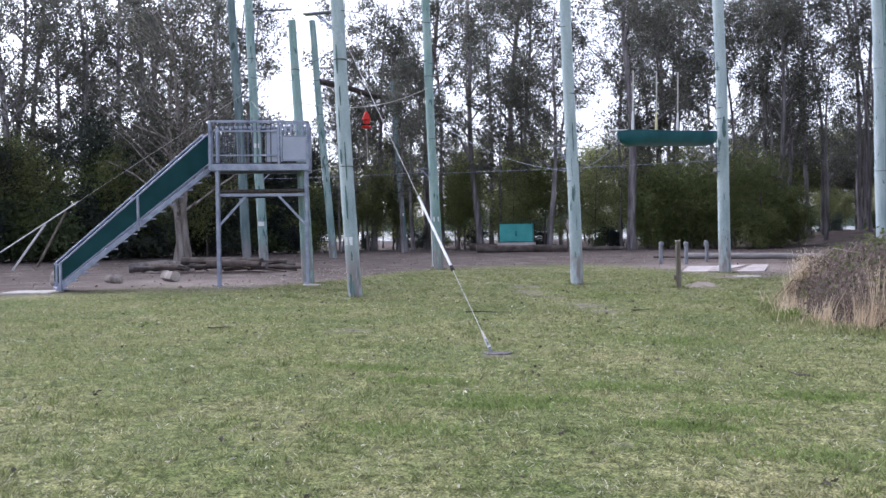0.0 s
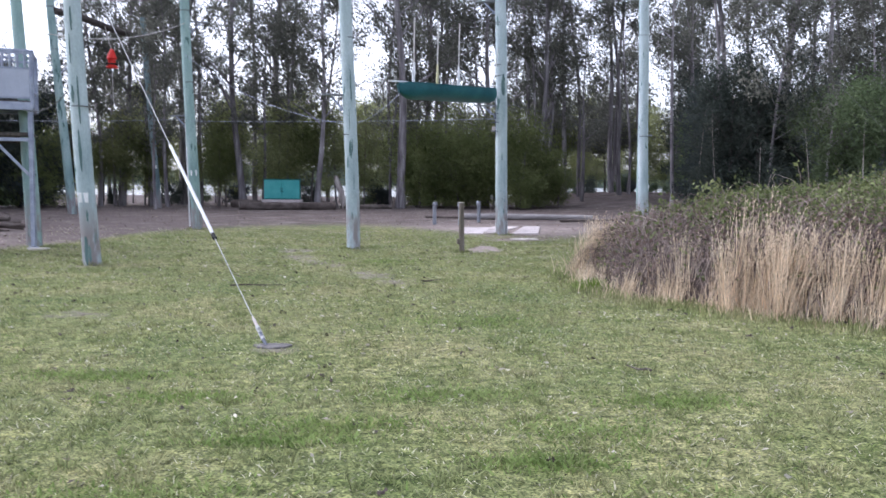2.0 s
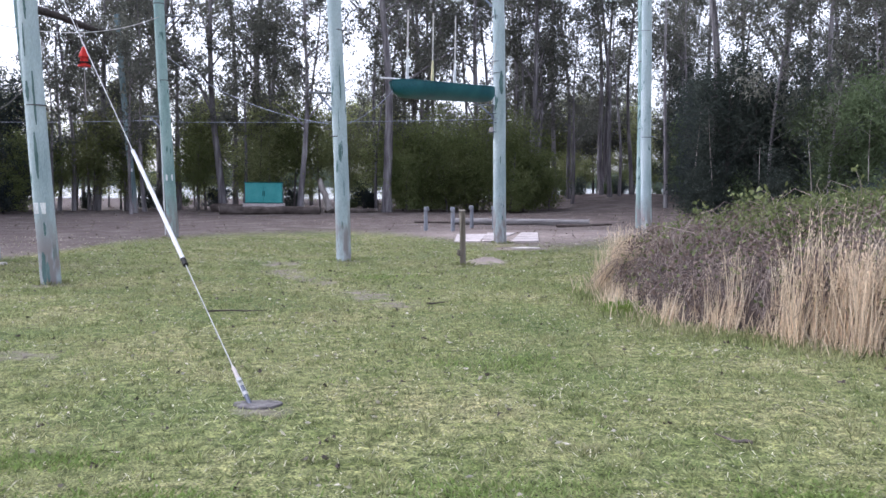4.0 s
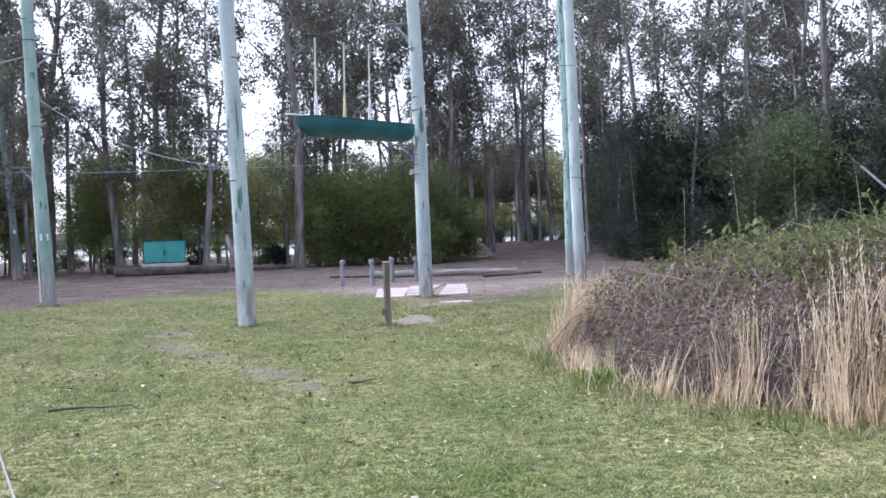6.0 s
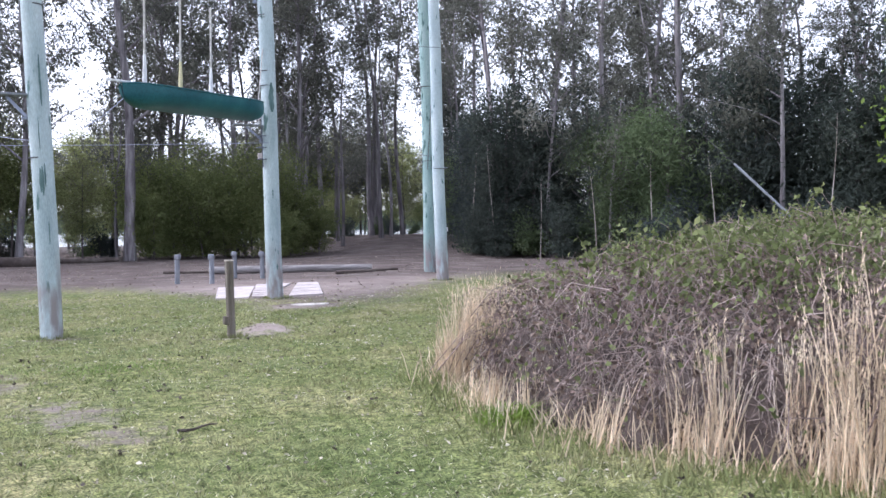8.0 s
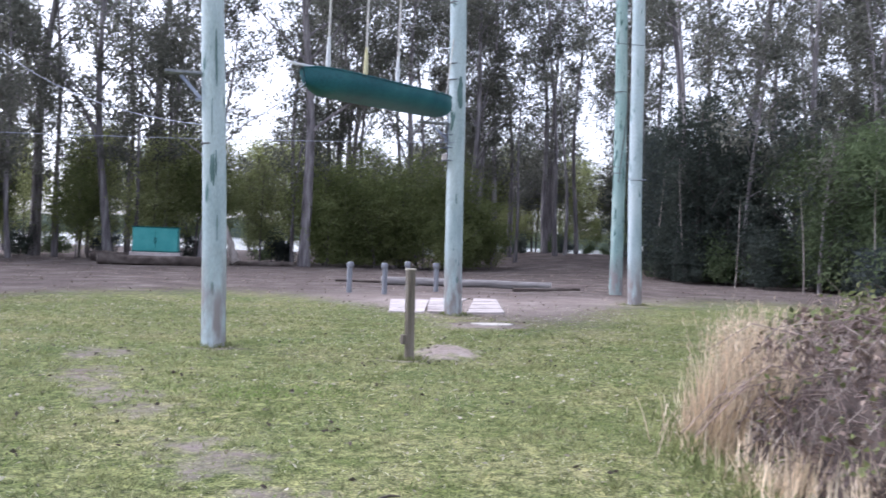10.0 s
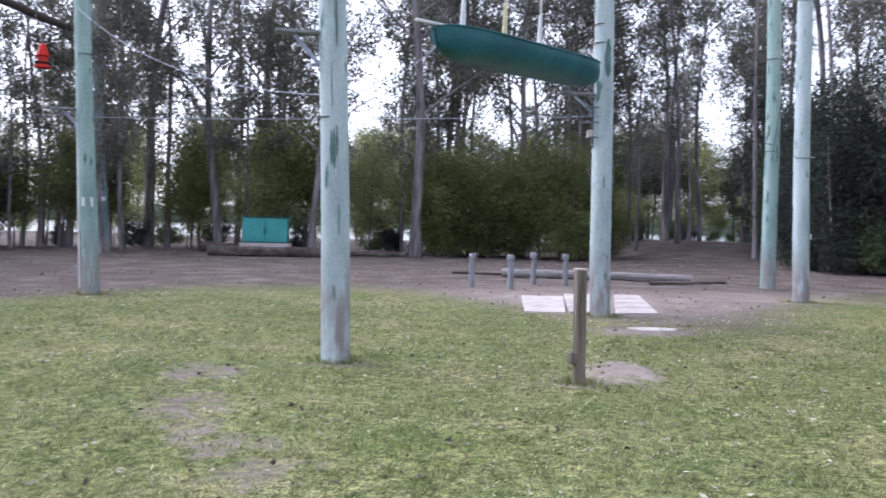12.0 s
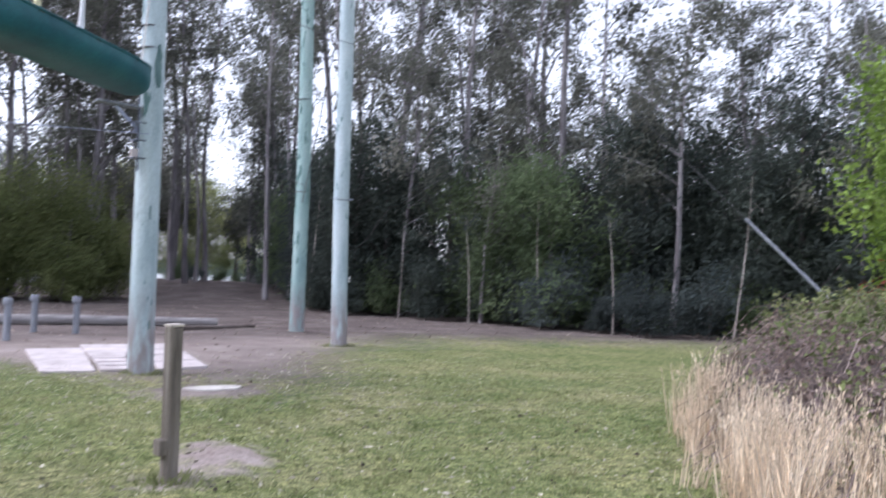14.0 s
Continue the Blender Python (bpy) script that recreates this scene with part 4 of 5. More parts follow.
        for f in (0.0, 0.5, 0.985):
            p = a.lerp(b, f) - side * 0.02
            part("stair_post", Geo().bar(p - up * (0.08 if f < 0.9 else 0.02), p + up * (0.95 - 0.30 * f), 0.055, 0.055), GALV, s, bevel=0.005)
    n = 16
    for k in range(n):
        p = top.lerp(foot, (k + 0.6) / n) - Vector((0, 0, 0.075)) * (1 - k / n)
        part("tread", Geo().bar(p + side * 0.03, p + side * 0.83, 0.26, 0.04), GALV, s, bevel=0.004)
    pad = Geo().box((1.15, 0.75, 0.08), pose(-11.95, 18.15, 0.0, 0, 0, 12))
    tagged(part("stair_footing", pad, CONCRETE, bevel=0.015), "pale concrete pad at the stair foot", "slab")


# ---- things on the ground ----
def log_piece(name, a, b, r0, r1, mat, label, seed, cut=True, category="log"):
    t = thing(name, label, category)
    a, b = Vector(a), Vector(b)
    rr = random.Random(seed)
    n = 9
    pts, rad = [], []
    for k in range(n):
        f = k / (n - 1)
        p = a.lerp(b, f)
        pts.append((p.x + rr.uniform(-0.3, 0.3) * r0, p.y + rr.uniform(-0.3, 0.3) * r0, p.z + rr.uniform(-0.1, 0.1) * r0))
        rad.append(r0 + (r1 - r0) * f)
    part("trunk_log", Geo().tube(pts, rad, 12, wobble=0.25), mat, t, smooth=True)
    if cut:
        d = (Vector(pts[0]) - Vector(pts[1])).normalized()
        e = Vector(pts[0])
        part("cut_end", Geo().tube([e - d * 0.02, e + d * 0.012], [r0 * 0.93, r0 * 0.9], 12), CUTWOOD, t, "pale sawn end")
    return t


def ground_things():
    p = thing("timber_post", "short weathered square timber post in the lawn", "post", at=(2.74, 20.66, 0), rz=12)
    part("shaft", Geo().box((0.098, 0.095, 1.25), pose(-0.005, 0, 0.425, 0, -1.0, 0)), POST_GREY, p, bevel=0.012)
    part("cap", Geo().box((0.104, 0.10, 0.018), pose(-0.015, 0, 1.057, 0, -1.0, 0)), CUTWOOD, p, "pale sawn post top", bevel=0.004)
    part("block", Geo().box((0.06, 0.09, 0.11), pose(-0.075, 0, 0.24)), POST_GREY, p, "small timber block", bevel=0.008)
    b0 = None
    for x, y, h in ((2.66, 33.0, 0.80), (3.53, 32.5, 0.84), (4.40, 34.8, 0.80), (5.14, 34.3, 0.80)):
        if b0 is None:
            b0 = thing("bollard", "blue-grey round timber bollard in the dirt", "bollard", "bollards", (x, y, 0))
            part("shaft", Geo().tube([(0, 0, -0.1), (0, 0, 0.68)], [0.07, 0.066], 12), BLUEGREY, b0, smooth=True)
            part("cap", Geo().tube([(0.012, 0, 0.655), (0.015, 0, 0.68), (0.015, 0, 0.775), (0.012, 0, 0.80)], [0.070, 0.090, 0.088, 0.070], 12), BLUEGREY, b0, "wider notched cap", smooth=True)
        else:
            copy_thing(b0, pose(x, y, 0, 0, 0, 37 * x))
    # pale boards laid round the canoe pole: four corners each, in order
    sheets = [((3.12, 27.12), (3.80, 27.04), (4.40, 30.50), (3.50, 30.45)),
              ((3.86, 27.00), (4.24, 26.98), (4.60, 28.55), (4.11, 28.62)),
              ((4.14, 28.72), (4.62, 28.65), (5.42, 31.15), (4.52, 31.15)),
              ((4.64, 27.02), (5.44, 27.24), (6.08, 30.85), (5.54, 30.85))]
    for k, (quad, lift, tilt) in enumerate(zip(sheets, (0.035, 0.055, 0.038, 0.040), (0.0, 0.012, 0.0, 0.008))):
        cx, cy = (sum(p[a] for p in quad) / 4 for a in (0, 1))
        sheet = thing("board_sheet", "pale worn flat board lying beside a pole", "board", "boards round the pole", (cx, cy, 0.0))
        rows = 4
        for r in range(rows):
            g = Geo()
            f0, f1 = r / rows + 0.002, (r + 1) / rows - 0.002
            ring = []
            for f, (a, b) in ((f0, (0, 3)), (f0, (1, 2)), (f1, (1, 2)), (f1, (0, 3))):
                ring.append((quad[a][0] + (quad[b][0] - quad[a][0]) * f - cx, quad[a][1] + (quad[b][1] - quad[a][1]) * f - cy))
            z = lift + tilt * r
            g.add([(x, y, z - 0.05) for x, y in ring] + [(x, y, z) for x, y in ring], [(3, 2, 1, 0), (4, 5, 6, 7), (0, 1, 5, 4), (1, 2, 6, 5), (2, 3, 7, 6), (3, 0, 4, 7)])
            part("board", g, BOARD, sheet, bevel=0.004)
    flat = Geo().add(*disc_patch(4.72, 25.05, 0.36, 0.20, 0.02))
    tagged(part("paving_stone", flat, CONCRETE, bevel=0.01), "flat pale stone let into the ground", "stone")
    flat = Geo().add(*disc_patch(-6.05, 20.75, 0.22, 0.14, 0.05))
    tagged(part("paving_stone", flat, CONCRETE, bevel=0.01), "flat pale stone at the platform foot", "stone")
    log_piece("balance_beam", (3.9, 37.4, 0.13), (9.15, 36.6, 0.12), 0.125, 0.11, LOGGREY, "long grey balance log lying on the dirt", 3)
    log_piece("fallen_branch", (7.6, 35.3, 0.05), (9.7, 35.5, 0.10), 0.06, 0.04, LOGBARK, "dark fallen branch lying on dirt", 4, False, "branch")
    log_piece("fallen_branch", (2.5, 38.6, 0.05), (4.4, 37.9, 0.05), 0.05, 0.03, LOGBARK, "thin dark branch on the dirt", 6, False, "branch")
    log_piece("border_log", (-6.9, 47.7, 0.21), (-1.9, 48.1, 0.19), 0.23, 0.19, LOGBARK, "thick dark log in front of the cabinet", 7)
    log_piece("border_log", (-8.0, 51.5, 0.22), (-6.0, 51.7, 0.2), 0.22, 0.2, LOGBARK, "dark log beside the cabinet", 8)
    log_piece("border_log", (-1.9, 50.5, 0.1), (1.0, 51.2, 0.1), 0.12, 0.10, LOGBARK, "thin log lying under trees", 9)
    log_piece("leaning_log", (-1.55, 50.3, 0.1), (-2.2, 50.8, 1.75), 0.2, 0.13, BARKPALE, "pale broken log leaning on a trunk", 10, False)
    log_piece("short_log", (-10.62, 22.2, 0.15), (-11.25, 22.75, 0.15), 0.15, 0.13, BARKPALE, "short pale sawn log on the dirt", 11)
    log_piece("short_log", (-11.85, 21.5, 0.12), (-12.4, 21.7, 0.12), 0.12, 0.10, BARKPALE, "short pale sawn log on dirt", 12)
    log_piece("short_log", (-12.45, 19.6, 0.10), (-12.5, 19.7, 0.42), 0.11, 0.10, BARKPALE, "pale stump beside the stair foot", 13)
    rr = random.Random(21)
    pile = thing("branch_pile", "pile of dark fallen branches and logs", "branch pile")
    for k in range(30):
        x, y = -12.2 + rr.uniform(-2.0, 2.4), 27.0 + rr.uniform(-0.6, 1.0)
        a = rr.uniform(-0.5, 0.5)
        thick = rr.random() ** 2
        ln = rr.uniform(0.4, 1.3)
        z = 0.10 + 0.26 * rr.random() * max(0.0, 1 - abs(x + 12.0) / 2.6) + 0.08 * thick
        r = 0.035 + 0.13 * thick
        part("branch", Geo().tube([(x - ln * math.cos(a), y - ln * math.sin(a), max(r, z + rr.uniform(-0.1, 0.1))), (x, y + rr.uniform(-0.12, 0.12), z + 0.05), (x + ln * math.cos(a), y + ln * math.sin(a), max(r, z + rr.uniform(-0.12, 0.12)))], [r, r * 0.95, r * 0.6], 8, wobble=0.25), LOGBARK if k % 4 else BARKDARK, pile, smooth=True)
    for k, (x, y, a, ln) in enumerate(((-0.55, 14.6, 0.15, 0.7), (3.3, 9.2, 2.2, 0.25), (-4.0, 12.0, 0.4, 0.3), (1.9, 15.2, 0.3, 0.3))):
        g = Geo().tube([(x + ln * (f - 0.5) * math.cos(a), y + ln * (f - 0.5) * math.sin(a) + 0.05 * math.sin(6 * f + k), 0.03) for f in np.linspace(0, 1, 6)], [0.012, 0.012, 0.01, 0.009, 0.007, 0.004], 6)
        tagged(part("twig", g, LOGBARK, smooth=True), "thin dark twig lying on the lawn", "twig", "twigs")


def disc_patch(x, y, rx, ry, h):
    n = 14
    ring = [(x + rx * math.cos(a) * (1 + 0.15 * math.sin(3 * a)), y + ry * math.sin(a) * (1 + 0.12 * math.cos(2 * a))) for a in np.linspace(0, 2 * math.pi, n, endpoint=False)]
    v = [(*p, -0.05) for p in ring] + [(*p, h) for p in ring]
    return v, [tuple(range(n))[::-1], tuple(range(n, 2 * n))] + [(j, (j + 1) % n, n + (j + 1) % n, n + j) for j in range(n)]


def cabinet():
    t = thing("storage_cabinet", "teal painted steel storage cabinet with two doors", "cabinet", at=(-5.06, 50.35, 0.0), rz=3)
    part("plinth", Geo().box((2.15, 0.95, 0.50), pose(0, 0, 0.25)), BOARD, t, "pale block plinth", bevel=0.01)
    part("body", Geo().box((1.92, 0.75, 1.06), pose(0, 0.0, 1.05)), TEAL, t, bevel=0.01)
    part("top", Geo().box((2.02, 0.84, 0.05), pose(0, 0, 1.605)), TEALDARK, t, "dark teal top edge", bevel=0.01)
    for s in (-1, 1):
        door = part("door", Geo().box((0.945, 0.03, 0.98), pose(s * 0.48, -0.39, 1.055)), TEAL, t, bevel=0.006)
        part("handle", Geo().box((0.035, 0.04, 0.26), pose(s * 0.04, -0.42, 1.02)), TEALDARK, door, "dark upright handle", bevel=0.006)
        for z in (0.70, 1.42):
            part("hinge", Geo().tube([(s * 0.955, -0.40, z - 0.05), (s * 0.955, -0.40, z + 0.05)], 0.016, 6), TEALDARK, door)
    part("kick_rail", Geo().box((1.98, 0.79, 0.04), pose(0, -0.01, 0.525)), TEALDARK, t, bevel=0.006)


# ---- trees ----
def grow(rng, tall, r0, fork, limbs, spread, clumps, droop=0.2):
    """A tapered trunk with forking limbs. Returns its tubes and the ends at which leaves sit."""
    tubes, ends = [], []
    lean = rng.normal(0, 0.035, 2)
    sway = rng.uniform(0, 6.3, 2)

    def axis(z):
        return np.array([lean[0] * z + 0.16 * math.sin(0.45 * z + sway[0]) - 0.16 * math.sin(sway[0]), lean[1] * z + 0.16 * math.sin(0.4 * z + sway[1]) - 0.16 * math.sin(sway[1]), z])

    zs = np.linspace(-0.15, tall * 0.93, 13)
    tubes.append(([axis(z) for z in zs], [r0 * (1.25 if z < 0 else 1.0) * (1 - 0.86 * max(z, 0) / tall) for z in zs], 8))
    for k in range(limbs):
        z = fork + (tall * 0.88 - fork) * (k / limbs) ** 0.9 + rng.uniform(-0.4, 0.4)
        a = rng.uniform(0, 6.283)
        ln = spread * rng.uniform(0.7, 1.25) * (1.15 - 0.55 * (z - fork) / (tall - fork))
        up = rng.uniform(0.7, 1.5)
        p = axis(z)
        d = np.array([math.cos(a), math.sin(a), up])
        pts = [p]
        for j in range(1, 6):
            d = d + np.array([rng.normal(0, 0.18), rng.normal(0, 0.18), -droop * 0.25 + rng.normal(0, 0.1)])
            pts.append(pts[-1] + unit(d) * ln / 3.4)
        rl = r0 * 0.42 * (1 - 0.7 * z / tall)
        tubes.append((pts, [rl * (1 - 0.16 * j) for j in range(6)], 5))
        for j in range(2, 6):
            for _ in range(clumps):
                q = pts[j] + rng.normal(0, 0.36, 3) * (0.5 + 0.18 * ln)
                ends.append(q)
                if rng.random() < 0.5:
                    tubes.append(([pts[j], (pts[j] + q) / 2 + rng.normal(0, 0.08, 3), q], [rl * 0.3, rl * 0.2, 0.006], 3))
    return tubes, ends


def tree(name, seed, label, category, bark, leaf, tall, r0, fork, limbs, spread, clumps, per, size, blob=0.42, group="", droop=0.2, extra=None):
    rng = np.random.default_rng(seed)
    tubes, ends = grow(rng, tall, r0, fork, limbs, spread, clumps, droop)
    t = thing(name, label, category, group)
    t["tall"] = float(tall)
    g = Geo()
    for pts, rad, sides in tubes:
        g.tube(pts, rad, sides, caps=False, wobble=0.2 if sides > 6 else 0)
    part("trunk", g, bark, t, smooth=True)
    e = np.array(ends)
    c = np.repeat(e, per, 0) + rng.normal(0, blob, (len(e) * per, 3)) * np.repeat(rng.uniform(0.6, 1.3, (len(e), 1)), per, 0)
    if extra is not None:
        c = np.concatenate([c, extra(rng)])
    c = c[c[:, 2] > 0.15]
    d = rng.normal(0, 1, (len(c), 3)) + np.array([0, 0, -0.8 if droop > 0.1 else 0.3])
    part("crown", leaves_mesh("crown", leaf, c, d, size[0], size[1], rng), leaf, t)
    return t


def spots(rng, line, n, jitter, dmin):
    """Places strewn along a polyline, kept apart."""
    line = [np.array(p, float) for p in line]
    seg = [np.linalg.norm(b - a) for a, b in zip(line, line[1:])]
    out = []
    for _ in range(n * 30):
        if len(out) >= n:
            break
        s = rng.uniform(0, sum(seg))
        for a, b, q in zip(line, line[1:], seg):
            if s <= q:
                break
            s -= q
        p = a + (b - a) * s / q + rng.normal(0, jitter, 2)
        if all(np.hypot(*(p - o)) > dmin for o in out):
            out.append(p)
    return out


def plant(models, places, rng, low=0.85, high=1.15):
    for k, (x, y) in enumerate(places):
        s = rng.uniform(low, high)
        high_log, canoe_gap = -0.425 * y + 0.6 < x < -0.345 * y + 1.0, abs(x - 1.6 + 0.0564 * (y - 10)) < 1.0
        if models[0]["tall"] * s > 9 and 40 < y < 76 and (high_log or canoe_gap):
            continue  # open strips between the tall trees
        copy_thing(models[k % len(models)], pose(x, y, float(height_at(x, y)), 0, 0, rng.uniform(0, 360)) @ Matrix.Scale(s, 4))


def bush_mass(rx, rz, count, lift=0.0, lobes=11, tight=0.20):
    """Leaves in many small sprays over the lobes of an uneven mound."""
    def make(rng):
        out = []
        for _ in range(lobes):
            x, y, z, s = rng.uniform(-0.6, 0.6) * rx, rng.uniform(-0.6, 0.6) * rx, rng.uniform(0.15, 0.8) * rz, rng.uniform(0.32, 0.62)
            n = max(4, count // lobes // 26)
            v = rng.normal(size=(n, 3))
            v /= np.linalg.norm(v, axis=1)[:, None]
            v *= rng.uniform(0.55, 1.10, (n, 1))
            v = v * np.array([rx * s, rx * s, rz * s * 0.65]) + np.array([x, y, z + lift])
            puff = rng.uniform(0.6, 1.6, (n, 1)) * tight
            out.append(np.repeat(v, 26, 0) + rng.normal(size=(n * 26, 3)) * np.repeat(puff, 26, 0) * np.array([1, 1, 0.7]))
        return np.concatenate(out)
    return make


def woods():
    rng = np.random.default_rng(11)
    gum = [tree("gum_tree", 100 + k, "tall grey-barked gum tree with drooping leaf clumps", "tree", BARK, LEAFGUM, h, r, f, n, sp, 2, 36, (0.24, 0.085), 0.25, "gum trees")
           for k, (h, r, f, n, sp) in enumerate(((19, 0.22, 5.0, 16, 2.6), (22, 0.26, 6.5, 17, 2.9), (16, 0.17, 4.5, 14, 2.2), (20, 0.20, 5.5, 15, 2.4), (17, 0.24, 4.0, 16, 2.7)))]
    slim = [tree("gum_sapling", 140 + k, "slender young gum tree with a thin crown", "tree", BARK, LEAFGUM, h, r, f, n, sp, 2, 32, (0.22, 0.08), 0.25, "young gum trees")
            for k, (h, r, f, n, sp) in enumerate(((12, 0.10, 3.5, 11, 1.4), (14, 0.12, 5.0, 11, 1.6), (10, 0.09, 3.0, 10, 1.3)))]
    dark = [tree("she_oak", 160 + k, "dark dense tree with leaves nearly to the ground", "tree", BARKDARK, leaf, h, 0.12, 1.0, 13, 1.5, 3, 40, (0.27, 0.06), 0.42, "dark trees", 0.05, bush_mass(2.1, 3.9, 5200, 0.0, 13, 0.26))
            for k, (h, leaf) in enumerate(((6.6, LEAFDARK), (7.8, LEAFDARK), (5.6, LEAFMID), (7.0, LEAFDEEP)))]
    shrub = [tree("shrub", 180 + k, "dense olive green shrub below the gum trees", "shrub", BARKDARK, LEAFSHRUB, h, 0.07, 0.5, 9, 1.4, 3, 30, (0.15, 0.06), 0.40, "green shrubs", 0.02, bush_mass(2.0, h * 0.82, 8200, 0.0, 13, 0.18))
             for k, h in enumerate((5.0, 4.4, 5.6))]
    stemmed = [tree("stemmed_shrub", 185 + k, "olive green shrub on bare stems under gum trees", "shrub", BARKDARK, leaf, h, 0.06, 1.5, 11, 1.25, 3, 30, (0.16, 0.06), 0.32, "stemmed shrubs", 0.02, bush_mass(1.6, h * 0.66, 2600, 1.2, 12, 0.20))
               for k, (h, leaf) in enumerate(((6.4, LEAFOLIVE), (5.2, LEAFSHRUB), (5.8, LEAFOLIVE)))]
    stem = [tree("bare_stemmed_gum", 150 + k, "tall gum tree with a long bare pale trunk", "tree", BARK, LEAFGUM, h, r, f, n, sp, 2, 30, (0.24, 0.085), 0.25, "bare-stemmed gum trees")
            for k, (h, r, f, n, sp) in enumerate(((18, 0.13, 8.5, 10, 1.9), (20, 0.16, 10.0, 11, 2.1), (16, 0.11, 7.0, 9, 1.7)))]
    low = [tree("understory_shrub", 190 + k, "low dark understory shrub under the trees", "shrub", BARKDARK, leaf, h, 0.05, 0.4, 7, 1.0, 2, 16, (0.24, 0.085), 0.38, "understory shrubs", 0.02, bush_mass(1.6, h * 0.8, 2400))
           for k, (h, leaf) in enumerate(((3.0, LEAFDARK), (2.4, LEAFMID), (2.7, LEAFDEEP)))]

    def put(models, places):
        for m, (x, y) in zip(models, places):
            m.matrix_basis = pose(x, y, float(height_at(x, y)))

    put(gum, ((-7.7, 53.0), (1.45, 51.8), (-3.4, 52.6), (-26.0, 43.0), (-21.8, 45.8)))
    put(slim, ((21.0, 62.0), (22.3, 63.5), (-11.2, 47.6)))
    put(dark, ((19.6, 50.5), (17.9, 45.0), (21.0, 40.0), (20.3, 47.6)))
    put(shrub, ((6.0, 53.0), (3.6, 53.6), (8.4, 53.4)))
    put(stemmed, ((-6.0, 55.0), (-9.5, 55.2), (-2.4, 54.6)))
    put(stem, ((11.0, 58.5), (16.4, 60.6), (17.3, 61.5)))
    plant(stem, spots(rng, [(-20, 52), (-12, 56), (-4, 57), (6, 57), (12, 58)], 16, 1.8, 1.5), rng, 0.8, 1.1)
    plant(stem, spots(rng, [(-20, 60), (-14, 60), (-10, 63)], 4, 1.8, 1.8), rng, 0.5, 0.6)
    plant(stem, spots(rng, [(13, 63), (19, 65), (26, 62)], 7, 1.8, 1.5), rng, 1.1, 1.4)
    edge = spots(rng, [(20, 54), (19, 47), (23, 40), (27, 33), (36, 24)], 17, 1.2, 1.5)
    plant(stem, [p for p in edge if p[1] > 37], rng, 0.9, 1.2)
    plant(stem, [p for p in edge if p[1] <= 37], rng, 0.55, 0.8)
    put(low, ((-22.5, 41.0), (-25.0, 36.5), (-27.6, 33.4)))
    plant(gum, spots(rng, [(-40, 46), (-24, 47), (-17, 55), (-8, 58), (6, 58), (11, 59)], 12, 2.2, 2.8), rng)
    plant(gum, spots(rng, [(-46, 58), (-20, 66), (0, 68), (14, 69)], 6, 2.5, 3.0), rng, 0.9, 1.15)
    edge = spots(rng, [(22, 55), (21, 49), (25, 41), (30, 34), (40, 24)], 10, 1.8, 2.8)
    plant(gum, [p for p in edge if p[1] > 38], rng, 0.8, 1.0)
    plant(gum, [p for p in edge if p[1] <= 38], rng, 0.5, 0.68)
    plant(gum, spots(rng, [(32, 62), (40, 56), (52, 48)], 5, 2.6, 3.0), rng, 0.65, 0.85)
    plant(gum, spots(rng, [(-24, 44), (-29, 38), (-34, 30), (-42, 18)], 10, 2.0, 2.6), rng, 0.8, 1.0)
    plant(gum, [(-30, 42.5), (-33, 38), (-29.5, 46), (-36, 43), (-27.5, 49), (-24, 53)], rng, 0.8, 1.0)
    plant(slim, spots(rng, [(-24, 50), (-10, 55), (4, 57), (12, 60)], 20, 2.0, 1.5), rng)
    plant(slim, spots(rng, [(15, 62), (22, 66), (26, 70)], 5, 1.6, 1.4), rng, 0.8, 1.1)
    plant(slim, spots(rng, [(19, 51), (19, 44), (21.5, 37), (25, 31), (34, 22)], 10, 0.9, 1.6), rng, 0.8, 1.2)
    plant(dark, spots(rng, [(23, 60), (19.6, 51), (19.0, 46), (21.5, 41), (23.5, 37), (25.5, 33), (29, 28), (36, 21), (44, 12)], 32, 0.9, 1.8), rng, 0.8, 1.1)
    plant(dark, spots(rng, [(-18, 50), (-23, 44), (-27, 39), (-34, 32), (-40, 22)], 18, 1.3, 2.2), rng, 0.7, 1.0)
    plant(dark, spots(rng, [(24, 47), (30, 38), (38, 30)], 7, 1.6, 2.4), rng, 0.8, 1.1)
    plant(shrub, spots(rng, [(2.0, 55), (5, 54.5), (9.8, 53.5)], 8, 0.9, 1.3), rng, 0.6, 1.1)
    plant(stemmed, spots(rng, [(-22, 52), (-14, 54), (-4, 55.5), (1, 55)], 17, 1.2, 1.5), rng, 0.65, 1.15)
    plant(stemmed, spots(rng, [(-24, 66), (-6, 72), (8, 74), (20, 78), (34, 76)], 18, 1.8, 2.4), rng, 1.0, 1.5)
    plant(low, spots(rng, [(-18, 49), (-24, 42), (-32, 32), (-38, 22)], 18, 1.2, 1.5), rng, 0.7, 1.2)
    plant(low, spots(rng, [(-16, 56), (-6, 58), (2, 58)], 9, 1.5, 1.8), rng, 0.35, 0.6)
    plant(stemmed, spots(rng, [(-24, 60), (-10, 62), (4, 62), (16, 70), (28, 72)], 22, 1.2, 1.6), rng, 0.35, 0.6)
    plant(low, spots(rng, [(17.4, 47), (17.6, 43), (20.3, 38), (21.8, 33), (25, 29), (33, 20)], 20, 0.5, 1.3), rng, 0.5, 0.9)
    more = np.random.default_rng(77)
